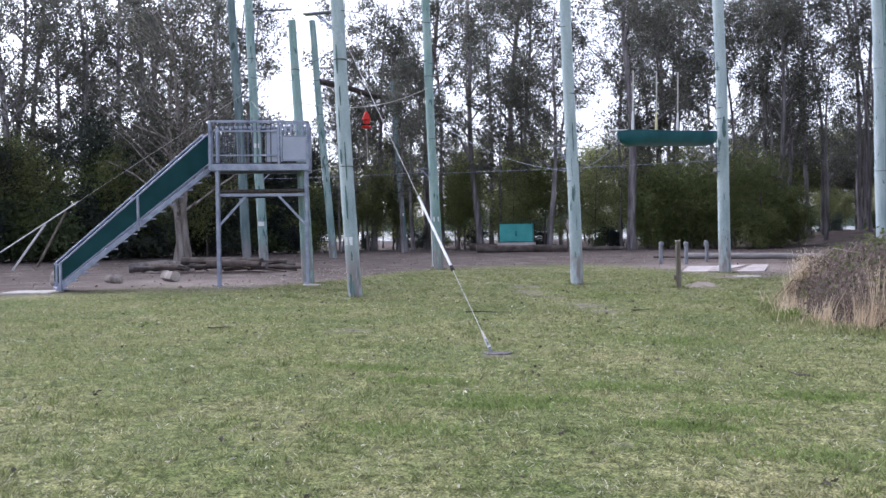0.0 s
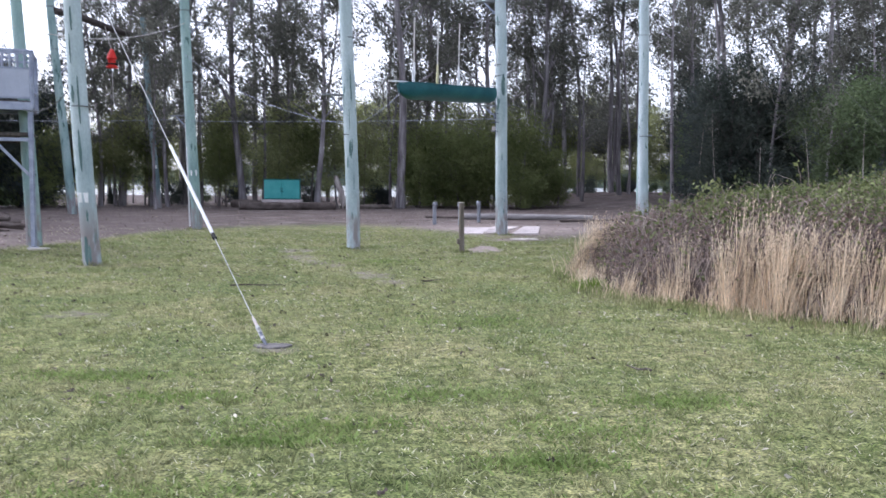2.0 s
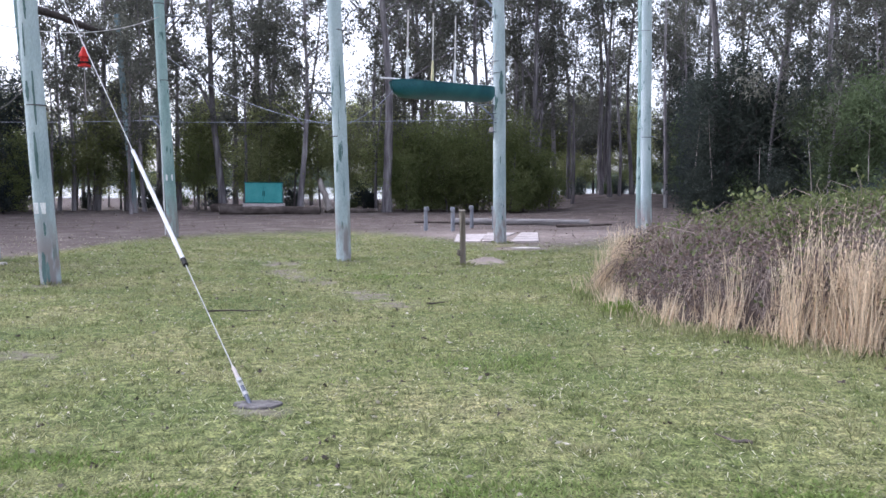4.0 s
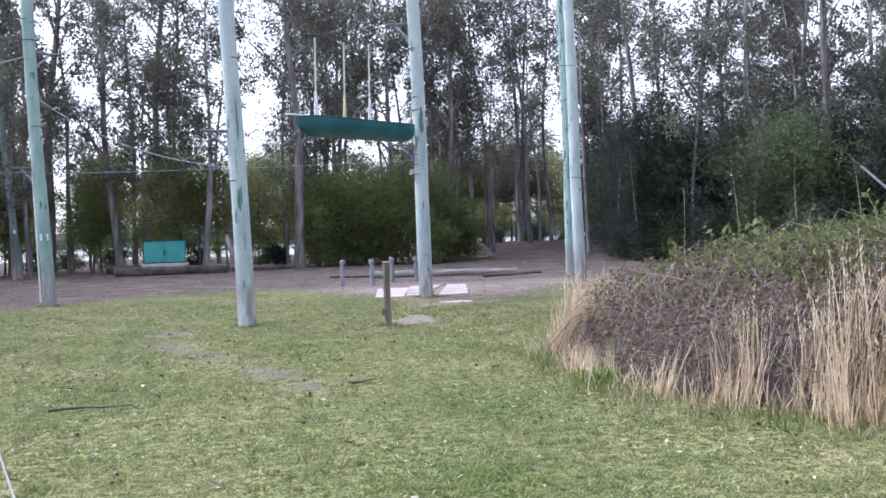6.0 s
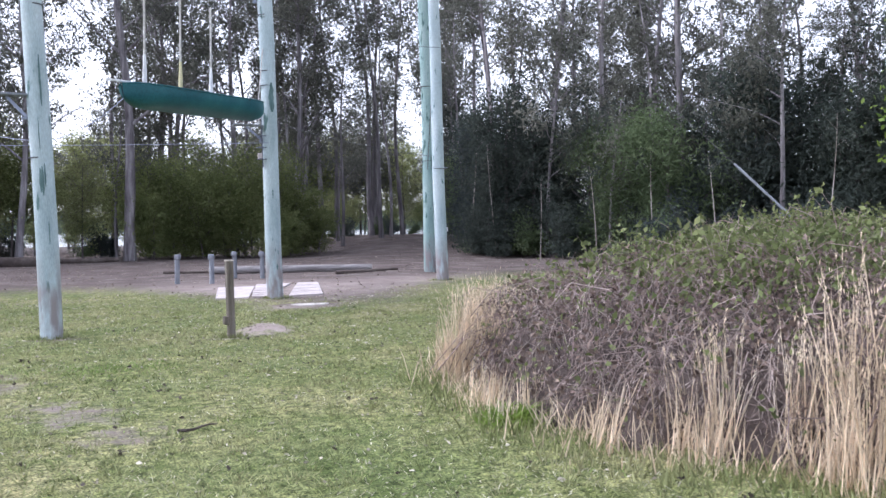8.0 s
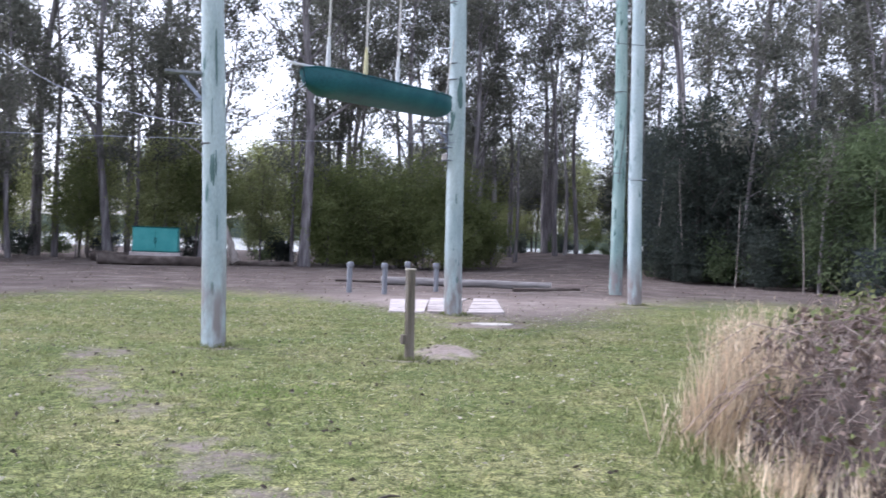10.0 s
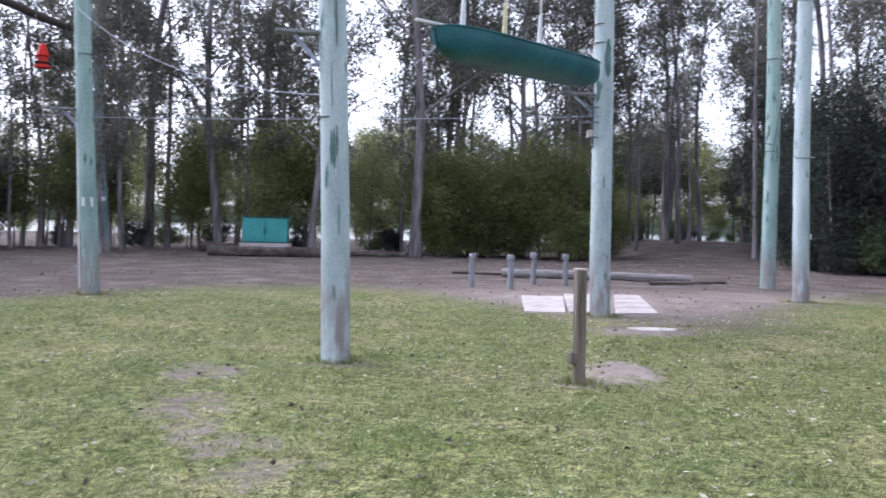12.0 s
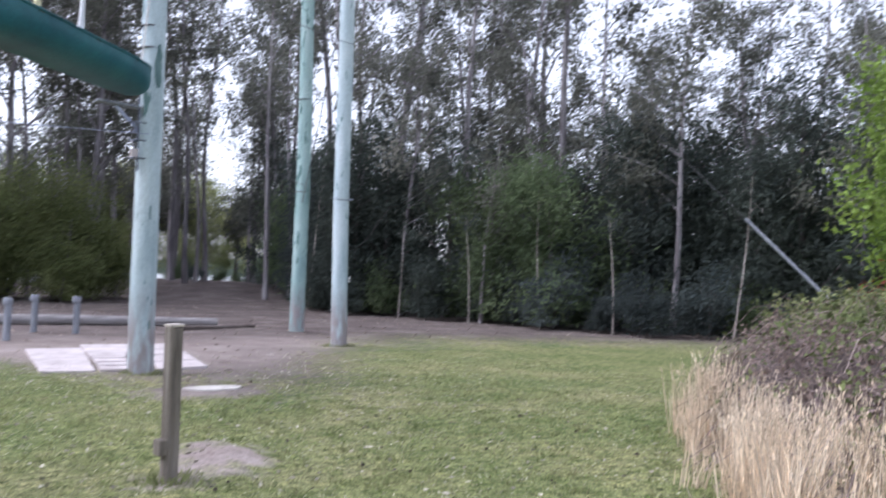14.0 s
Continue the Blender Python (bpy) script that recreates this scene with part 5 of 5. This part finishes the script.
    shore = [tree("lakeside_tree", 230 + k, "grey-green leafy tree beyond the dirt clearing", "tree", BARKDARK, LEAFGUM, h, 0.11, 2.4, 11, 1.9, 2, 30, (0.30, 0.11), 0.5, "lakeside trees", 0.1, bush_mass(2.9, h * 0.75, 3600, 3.6))
             for k, h in enumerate((8.5, 7.2))]
    put(shore, ((14.5, 76.5), (19.5, 77.5)))
    plant(shore, [(22.5, 79.5), (26.0, 77.0), (30.0, 79.0), (11.0, 80.0), (7.0, 81.0), (2.5, 80.5), (-3.0, 81.5), (-9.0, 80.0), (-15.0, 81.0), (-21.0, 80.0), (34.5, 76.0)], more, 0.85, 1.15)
    plant(low, spots(more, [(11.5, 63), (17, 65), (25, 65)], 16, 0.9, 0.9), more, 0.24, 0.42)
    plant(slim, spots(more, [(-6, 61), (4, 62), (12, 63), (10, 66)], 4, 1.5, 1.4), more, 0.8, 1.1)
    plant(shrub, [(2.6, 53.0), (4.9, 52.6), (7.3, 52.6), (9.3, 53.0)], more, 0.8, 1.05)
    plant(dark, [(-21.5, 44.5), (-25.5, 41.0), (-29.5, 37.0), (-24.0, 47.5), (-33.0, 33.5), (-20.0, 49.0)], more, 0.8, 1.05)
    plant(gum, [(25.5, 53.0), (29.0, 50.0), (32.5, 47.0), (27.0, 46.0)], more, 0.8, 0.95)
    twig = [tree("bare_sapling", 210 + k, "thin pale bare sapling stem before dark trees", "tree", BARKPALE, LEAFDARK, h, 0.032, h * 0.8, 2, 0.25, 1, 8, (0.2, 0.07), 0.2, "bare saplings") for k, h in enumerate((5.5, 4.2))]
    put(twig, ((17.0, 44.0), (19.0, 38.6)))
    plant(twig, [(16.8, 46.6), (18.0, 41.6), (20.0, 36.0), (20.9, 33.6), (22.6, 30.4)], rng, 0.8, 1.3)
    tops = [tree("high_crowned_gum", 240 + k, "tall gum tree with a dense high crown", "tree", BARK, LEAFGUM, h, r, f, n, sp, 3, 26, (0.24, 0.085), 0.32, "high-crowned gum trees")
            for k, (h, r, f, n, sp) in enumerate(((21, 0.17, 10.5, 16, 2.6), (19, 0.15, 9.5, 15, 2.4)))]
    put(tops, ((-5.2, 57.5), (13.8, 61.5)))
    plant(tops, [(-8.2, 60.0), (10.8, 66.0), (4.5, 69.0), (4.0, 62.0), (9.6, 60.0)], more, 0.95, 1.12)
    plant(gum, [(-31.0, 47.0), (-36.0, 48.0), (-38.5, 40.0)], more, 0.85, 1.05)
    plant(stemmed, [(-21.0, 43.2), (-24.0, 39.0), (-27.4, 36.0), (-30.5, 32.0), (-22.8, 46.0)], more, 0.8, 1.15)
    plant(gum, [(25.5, 39.0), (28.5, 35.5), (31.0, 38.5), (27.0, 43.0), (33.5, 33.5), (30.0, 31.0), (35.5, 38.0)], more, 0.44, 0.56)
    plant(dark, [(24.5, 35.0), (27.0, 31.0), (26.2, 37.8), (30.0, 28.5)], more, 1.0, 1.2)
    plant(dark, [(-28.5, 46.0), (-36.5, 37.5)], more, 1.0, 1.2)
    plant(shore, [(-31.0, 43.0), (-26.0, 48.5), (-21.5, 52.0), (-24.4, 45.0)], more, 0.75, 1.0)
    plant(slim, [(-15.6, 49.5), (-17.6, 52.0), (-13.0, 53.0)], more, 0.7, 0.85)
    pale = tree("paperbark_tree", 205, "pale-barked spreading tree beside the stair tower", "tree", BARKPALE, LEAFGUM, 14.0, 0.20, 2.4, 22, 3.3, 3, 11, (0.24, 0.085), 0.34)
    pale.matrix_basis = pose(-19.6, 37.8, 0, 3, 4, 0)
    copy_thing(pale, pose(-19.15, 37.9, 0, -2, -7, 130) @ Matrix.Scale(0.95, 4))
    copy_thing(pale, pose(-19.35, 37.6, 0, 3, 2, 250) @ Matrix.Scale(0.85, 4))
    plant(shrub, [(-23.0, 41.0), (-26.5, 37.0), (-30.0, 33.0), (-20.3, 45.2), (-17.6, 48.2), (-33.5, 29.0)], more, 0.85, 1.2)
    sap = tree("wattle_sapling", 201, "bright yellow-green young tree beyond the brambles", "tree", BARKPALE, LEAFBRIGHT, 7.8, 0.09, 1.6, 17, 1.1, 3, 34, (0.20, 0.10), 0.34, "", 0.1)
    sap.matrix_basis = pose(22.4, 25.2, 0)
    rust = tree("withered_shrub", 202, "rusty brown withered shrub under a bright sapling", "shrub", BARKDARK, LEAFRUST, 2.2, 0.04, 0.6, 7, 0.5, 2, 12, (0.2, 0.08), 0.22, "", 0.1)
    rust.matrix_basis = pose(21.5, 24.9, 0)


# ---- brambles and dry grass ----
FRONT = [(5.6, 17.9), (4.75, 17.2), (4.3, 16.2), (4.15, 14.7), (4.5, 13.5), (5.05, 12.7), (5.6, 11.9), (6.6, 11.0), (9.0, 9.6), (14.0, 8.6)]
BACK = [(19.0, 9.5), (19.5, 16.0), (18.0, 22.5), (13.5, 23.8), (10.3, 22.2), (8.6, 20.9), (7.1, 19.7), (6.3, 18.7)]


def inside_and_depth(x, y):
    """Distance to the thicket's outline, above 0 inside it."""
    poly = np.array(FRONT + BACK)
    inside = np.zeros(len(x), bool)
    best = np.full(len(x), 1e9)
    for (ax, ay), (bx, by) in zip(poly, np.roll(poly, -1, 0)):
        cross = ((ay > y) != (by > y)) & (x < (bx - ax) * (y - ay) / (by - ay + 1e-12) + ax)
        inside ^= cross
        f = np.clip(((x - ax) * (bx - ax) + (y - ay) * (by - ay)) / ((bx - ax) ** 2 + (by - ay) ** 2), 0, 1)
        best = np.minimum(best, np.hypot(x - ax - f * (bx - ax), y - ay - f * (by - ay)))
    return np.where(inside, best, -best)


def thicket_top(x, y):
    bump = sum(h * np.exp(-((x - bx) / w) ** 2 - ((y - by) / w) ** 2) for bx, by, h, w in ((8.2, 15.5, 0.18, 0.7), (10.5, 18.5, 0.32, 0.8), (6.6, 17.0, 0.16, 0.7), (12.5, 17.5, 0.25, 1.0), (9.0, 12.6, 0.18, 0.8), (7.0, 13.4, 0.12, 0.5), (14.0, 20.5, 0.2, 0.9)))
    d = np.clip(inside_and_depth(x, y), 0, None)
    return (1.40 + 0.14 * np.sin(1.1 * x) * np.sin(0.9 * y + 1) + 0.13 * np.sin(2.3 * x + 1.7 * y) * np.sin(1.9 * y - x) + 0.07 * np.sin(5.1 * x) * np.sin(4.3 * y) + bump) * (1 - np.exp(-d / 0.40)) * np.clip(0.80 + 0.012 * (x - 4.1), 0.78, 0.88) * (1 - 0.18 * np.exp(-((x - 7.0) / 2.5) ** 2 - ((y - 18.3) / 1.6) ** 2))


def brambles():
    rng = np.random.default_rng(31)
    t = thing("bramble_thicket", "tangled brown bramble thicket with green leaves on top", "brambles", kind="stuff")
    # An added dark sheet below the surface gives the shaded depth between canes.
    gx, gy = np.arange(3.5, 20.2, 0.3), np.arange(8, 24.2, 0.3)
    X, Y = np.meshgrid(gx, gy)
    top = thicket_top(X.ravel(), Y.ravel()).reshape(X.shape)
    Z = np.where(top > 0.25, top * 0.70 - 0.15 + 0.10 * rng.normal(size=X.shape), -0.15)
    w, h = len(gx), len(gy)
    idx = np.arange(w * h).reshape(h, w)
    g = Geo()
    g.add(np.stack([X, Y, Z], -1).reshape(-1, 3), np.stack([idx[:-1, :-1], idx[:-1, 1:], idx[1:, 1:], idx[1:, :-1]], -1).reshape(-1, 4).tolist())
    part("thatch", g, THICKETSHADE, t, "dark core sheet for the shade among the canes", smooth=True)

    def strewn(k, near=0.0):
        x, y = rng.uniform(4, 19, k * 3), rng.uniform(9, 23.5, k * 3)
        d = inside_and_depth(x, y)
        keep = (d > 0.1) & (rng.random(k * 3) < np.where(np.hypot(x - 4, y - 14) < 6, 1.0, 0.45))
        x, y = x[keep][:k], y[keep][:k]
        return x, y, thicket_top(x, y)

    x, y, z = strewn(4200)
    g = Geo()
    for px, py, pz in zip(x, y, z):
        a, ln, rise = rng.uniform(0, 6.283), rng.uniform(0.35, 1.0), rng.uniform(0.05, 0.28)
        z0 = pz * rng.uniform(0.25, 1.0)
        dx, dy = math.cos(a) * ln / 2, math.sin(a) * ln / 2
        g.tube([(px - dx, py - dy, max(0.02, z0 - 0.15)), (px - dx * 0.3, py - dy * 0.3, z0 + rise * 0.7), (px + dx * 0.4, py + dy * 0.4, z0 + rise), (px + dx, py + dy, max(0.02, z0 - rng.uniform(-0.2, 0.25)))], [0.0045, 0.0045, 0.004, 0.002], 3, caps=False)
    part("canes", g, CANE, t, "arching brown canes")
    front = np.array(FRONT)
    n = 1700
    seg = rng.integers(0, 8, n)
    at = front[seg] + (front[seg + 1] - front[seg]) * rng.random((n, 1)) + np.abs(rng.normal(0, 0.8, (n, 1))) * np.array([0.85, 0.5]) + 0.12
    g = Geo()
    for (px, py), pz in zip(at, thicket_top(at[:, 0], at[:, 1])):
        a, ln = rng.uniform(0, 6.283), rng.uniform(0.10, 0.42)
        d = np.array([0.6 * math.cos(a), 0.6 * math.sin(a), rng.uniform(0.2, 1.5)])
        p = np.array([px, py, pz * rng.uniform(0.3, 0.98) + 0.02])
        ends = [p - d * ln * 0.5, p - d * ln * 0.15 + rng.normal(0, 0.03, 3), p + d * ln * 0.2 + rng.normal(0, 0.03, 3), p + d * ln * 0.5 + np.array([0, 0, -0.12 * ln])]
        g.tube([np.maximum(q, (-99, -99, 0.02)) for q in ends], [0.0032, 0.003, 0.0025, 0.0015], 3, caps=False)
    part("bleached_canes", g, CANEPALE, t, "bleached pale arching canes")
    x, y, z = strewn(60000)
    c = np.stack([x, y, z * (1 - 0.75 * rng.random(len(x)) ** 1.8) + rng.normal(0, 0.05, len(x))], 1)
    c = c[c[:, 2] > 0.04]
    part("twigs", leaves_mesh("twigs", CANE, c, rng.normal(size=(len(c), 3)) + np.array([0, 0, 0.9]), 0.15, 0.006, rng), CANE, t, "fine dead twigs")
    # withered leaves hang in small sprays, thickest near the surface
    x, y, z = strewn(7000)
    lift = z * (1 - 0.8 * rng.random(len(x)) ** 1.7)
    c = np.repeat(np.stack([x, y, lift], 1), 7, 0) + rng.normal(0, 0.045, (7 * len(x), 3))
    c = c[c[:, 2] > 0.04]
    part("withered_leaves", leaves_mesh("withered_leaves", LEAFBROWN, c, rng.normal(size=(len(c), 3)), 0.058, 0.034, rng), LEAFBROWN, t, "withered brown leaves")
    x, y, z = strewn(2600)
    keep = clumped(x, y, 91, 0.3, 1.6) > 0.25
    x, y, z = x[keep], y[keep], z[keep]
    lift = z * (1 - 0.85 * rng.random(len(x)) ** 1.4)
    c = np.repeat(np.stack([x, y, lift], 1), 6, 0) + rng.normal(0, 0.05, (6 * len(x), 3))
    c = c[c[:, 2] > 0.04]
    part("olive_leaves", leaves_mesh("olive_leaves", LEAFBRAMBLE, c, rng.normal(size=(len(c), 3)), 0.052, 0.032, rng), LEAFBRAMBLE, t, "dull green leaves inside the tangle")
    x, y, z = strewn(95000)
    far = inside_and_depth(x, y)
    keep = rng.random(len(x)) < np.clip((far - 0.7) / 1.5, 0.14, 1.0) * (0.72 + 0.4 * np.sin(1.3 * x + 0.6) * np.sin(1.1 * y))
    x, y, z = x[keep], y[keep], z[keep]
    c = np.stack([x, y, z * (1 - 0.25 * rng.random(len(x)) ** 2) + rng.uniform(-0.03, 0.14, len(x))], 1)
    part("green_leaves", leaves_mesh("green_leaves", LEAFBRAMBLE, c, rng.normal(size=(len(c), 3)), 0.060, 0.038, rng), LEAFBRAMBLE, t, "green bramble leaves")
    bramble_shoots(t)


def bramble_shoots(t):
    """Young leafy shoots that stand out of the thicket's top."""
    rng = np.random.default_rng(37)
    x, y = rng.uniform(4.4, 17, 3000), rng.uniform(10.5, 22.5, 3000)
    d = inside_and_depth(x, y)
    keep = (d > 0.35) & (rng.random(3000) < np.clip((d - 0.2) / 1.6, 0.18, 1.0) * (0.55 + 0.45 * np.sin(1.9 * x + 0.4) * np.sin(1.6 * y + 0.8)))
    x, y = x[keep], y[keep]
    z = thicket_top(x, y)
    g, c, dirs = Geo(), [], []
    for px, py, pz in zip(x, y, z):
        ln, a = 0.12 + 0.40 * rng.random() ** 1.6, rng.uniform(0, 6.283)
        tip = np.array([px + math.cos(a) * ln * 0.6, py + math.sin(a) * ln * 0.6, pz + ln * rng.uniform(0.5, 1.0)])
        mid = np.array([px, py, pz]) * 0.5 + tip * 0.5 + np.array([0, 0, 0.05])
        g.tube([(px, py, pz - 0.2), mid, tip], [0.004, 0.003, 0.0015], 3, caps=False)
        for f in rng.uniform(0.15, 1.0, rng.integers(6, 15)):
            c.append(np.array([px, py, pz]) * (1 - f) + tip * f + rng.normal(0, 0.035, 3))
    part("shoots", g, CANE, t, "thin young shoots")
    c = np.array(c)
    part("shoot_leaves", leaves_mesh("shoot_leaves", LEAFBRAMBLE, c, rng.normal(size=(len(c), 3)), 0.075, 0.045, rng), LEAFBRAMBLE, t, "fresh green shoot leaves")


def dry_grass():
    rng = np.random.default_rng(41)
    feet, tips = [], []
    pts = np.array(FRONT)
    # x, y, height and fullness of each stand of dead grass
    stands = [(8.2, 20.6, 0.75, 0.8), (7.6, 20.1, 0.78, 0.9), (7.15, 19.6, 0.68, 0.9), (6.7, 19.1, 0.72, 1.0), (6.2, 18.6, 0.78, 1.0), (5.6, 18.0, 0.82, 1.5), (5.1, 17.45, 0.85, 1.6), (4.62, 16.8, 0.90, 1.8), (4.45, 16.2, 0.82, 1.4), (4.2, 15.2, 0.40, 0.25), (4.3, 14.4, 0.42, 0.15),
              (4.45, 13.85, 0.55, 0.3), (4.75, 13.3, 0.72, 0.3), (4.95, 12.95, 0.95, 0.4), (5.2, 12.6, 0.55, 0.1), (5.42, 12.3, 1.20, 1.2), (5.58, 12.12, 1.05, 0.9), (5.75, 11.95, 0.96, 1.0), (6.05, 11.65, 0.90, 0.9), (6.45, 11.3, 0.90, 0.8), (6.85, 11.0, 0.96, 0.8), (7.4, 10.65, 0.85, 0.6), (8.2, 10.1, 1.0, 0.9)]
    for sx, sy, high, thick in stands:
        for k in range(int(8 * thick) + 2):
            p = np.array([sx, sy]) + rng.normal(0, 0.17, 2) + np.array([0.13, 0.04])
            tall = high * rng.uniform(0.45, 1.10)
            n = rng.integers(26, 64)
            f = np.c_[p[0] + rng.normal(0, 0.055, n), p[1] + rng.normal(0, 0.055, n), np.zeros(n) - 0.01]
            lean = rng.normal(0, 0.10, 2) + np.array([0.12, 0.0])
            hh = tall * rng.uniform(0.35, 1.15, n)
            spread = 0.09 + 0.10 * rng.random(n)
            tips.append(f + np.c_[(lean[0] + rng.normal(0, 1, n) * spread) * hh, (lean[1] + rng.normal(0, 1, n) * spread) * hh, hh])
            feet.append(f)
    f, t = np.concatenate(feet), np.concatenate(tips)
    me = blades_mesh("dry_grass", STRAW, f, t, 0.0085, rng, 0.10)
    tagged(new("dry_grass", me), "tall dry tan grass tufts along the brambles", "grass", kind="stuff")
    tall = (t[:, 2] - f[:, 2]) > 0.62
    f, t = f[tall], t[tall]
    n = 7
    at = np.repeat(t, n, 0) - np.repeat((t - f), n, 0) * rng.uniform(0.0, 0.24, (n * len(t), 1)) + rng.normal(0, 0.006, (n * len(t), 3))
    heads = leaves_mesh("seed_heads", STRAW, at, np.repeat(t - f, n, 0) + rng.normal(0, 0.22, (n * len(t), 3)), 0.042, 0.007, rng)
    tagged(new("seed_heads", heads), "pale feathery seed heads of the dry grass", "grass", kind="stuff")
    n = 4200
    f = rng.integers(0, 9, n)
    a, b = pts[f], pts[np.minimum(f + 1, 9)]
    p = a + (b - a) * rng.random((n, 1)) + rng.normal(0, 0.20, (n, 2)) - np.abs(rng.normal(0, 0.25, (n, 1))) * np.array([0.8, 0.6])
    foot = np.c_[p, np.zeros(n) - 0.01]
    hh = rng.uniform(0.03, 0.13, n)
    tip = foot + np.c_[rng.normal(0, 0.4, (n, 2)) * hh[:, None], hh]
    tagged(new("edge_grass", blades_mesh("edge_grass", BLADES, foot, tip, 0.012, rng)), "longer green grass along the thicket edge", "grass", kind="stuff")
    n = 2400
    f = rng.integers(0, 8, n)
    a, b = pts[f], pts[np.minimum(f + 1, 9)]
    p = a + (b - a) * rng.random((n, 1)) + rng.normal(0.08, 0.20, (n, 2))
    foot = np.c_[p, np.zeros(n) - 0.01]
    hh = 0.05 + 0.30 * rng.random(n) ** 2
    tip = foot + np.c_[rng.normal(0, 0.45, (n, 2)) * hh[:, None], hh]
    tagged(new("short_straw", blades_mesh("short_straw", STRAW, foot, tip, 0.009, rng)), "short withered straw at the thicket foot", "grass", kind="stuff")
    w = thing("weed_clump", "bright green weed clump at the thicket edge", "weed", at=(4.15, 14.55, 0))
    n = 700
    foot = np.c_[rng.normal(0, 0.16, (n, 2)), np.zeros(n) - 0.01]
    hh = rng.uniform(0.05, 0.20, n) * np.exp(-np.hypot(foot[:, 0], foot[:, 1]) ** 2 / 0.08)
    part("foliage", blades_mesh("foliage", LEAFBRIGHT, foot, foot + np.c_[rng.normal(0, 0.8, (n, 2)) * hh[:, None], hh], 0.018, rng), LEAFBRIGHT, w)


def distance():
    lake = Geo().add([(-400, 92, 0.03), (400, 92, 0.03), (400, 460, 0.03), (-400, 460, 0.03), (-400, 92, -0.3), (400, 92, -0.3), (400, 460, -0.3), (-400, 460, -0.3)], [(0, 1, 2, 3), (0, 4, 5, 1), (1, 5, 6, 2), (2, 6, 7, 3), (3, 7, 4, 0)])
    tagged(part("water", lake, WATER), "pale bright lake water seen between the trees", "lake", kind="structure")
    rr = random.Random(51)
    g = Geo()
    xs = np.arange(-420, 421, 6.0)
    v, f = [], []
    for x in xs:
        h = 6 + 5 * rr.random()
        v += [(x, 450, -0.2), (x, 452, h * 0.6), (x, 456, h), (x, 475, h * 0.7), (x, 480, -0.2)]
    for k in range(len(xs) - 1):
        for j in range(4):
            f.append((5 * k + j, 5 * k + 5 + j, 5 * k + 6 + j, 5 * k + j + 1))
    g.add(v, f)
    tagged(part("backdrop", g, FARWOOD, smooth=False), "low wooded far bank of the lake", "far woods", kind="structure")


ground()
distance()
tower()
poles()
cables()
guys()
canoe()
cabinet()
ground_things()
woods()
brambles()
dry_grass()
scatter()
green_patches()
foot_tufts()
tufts()
lawn()
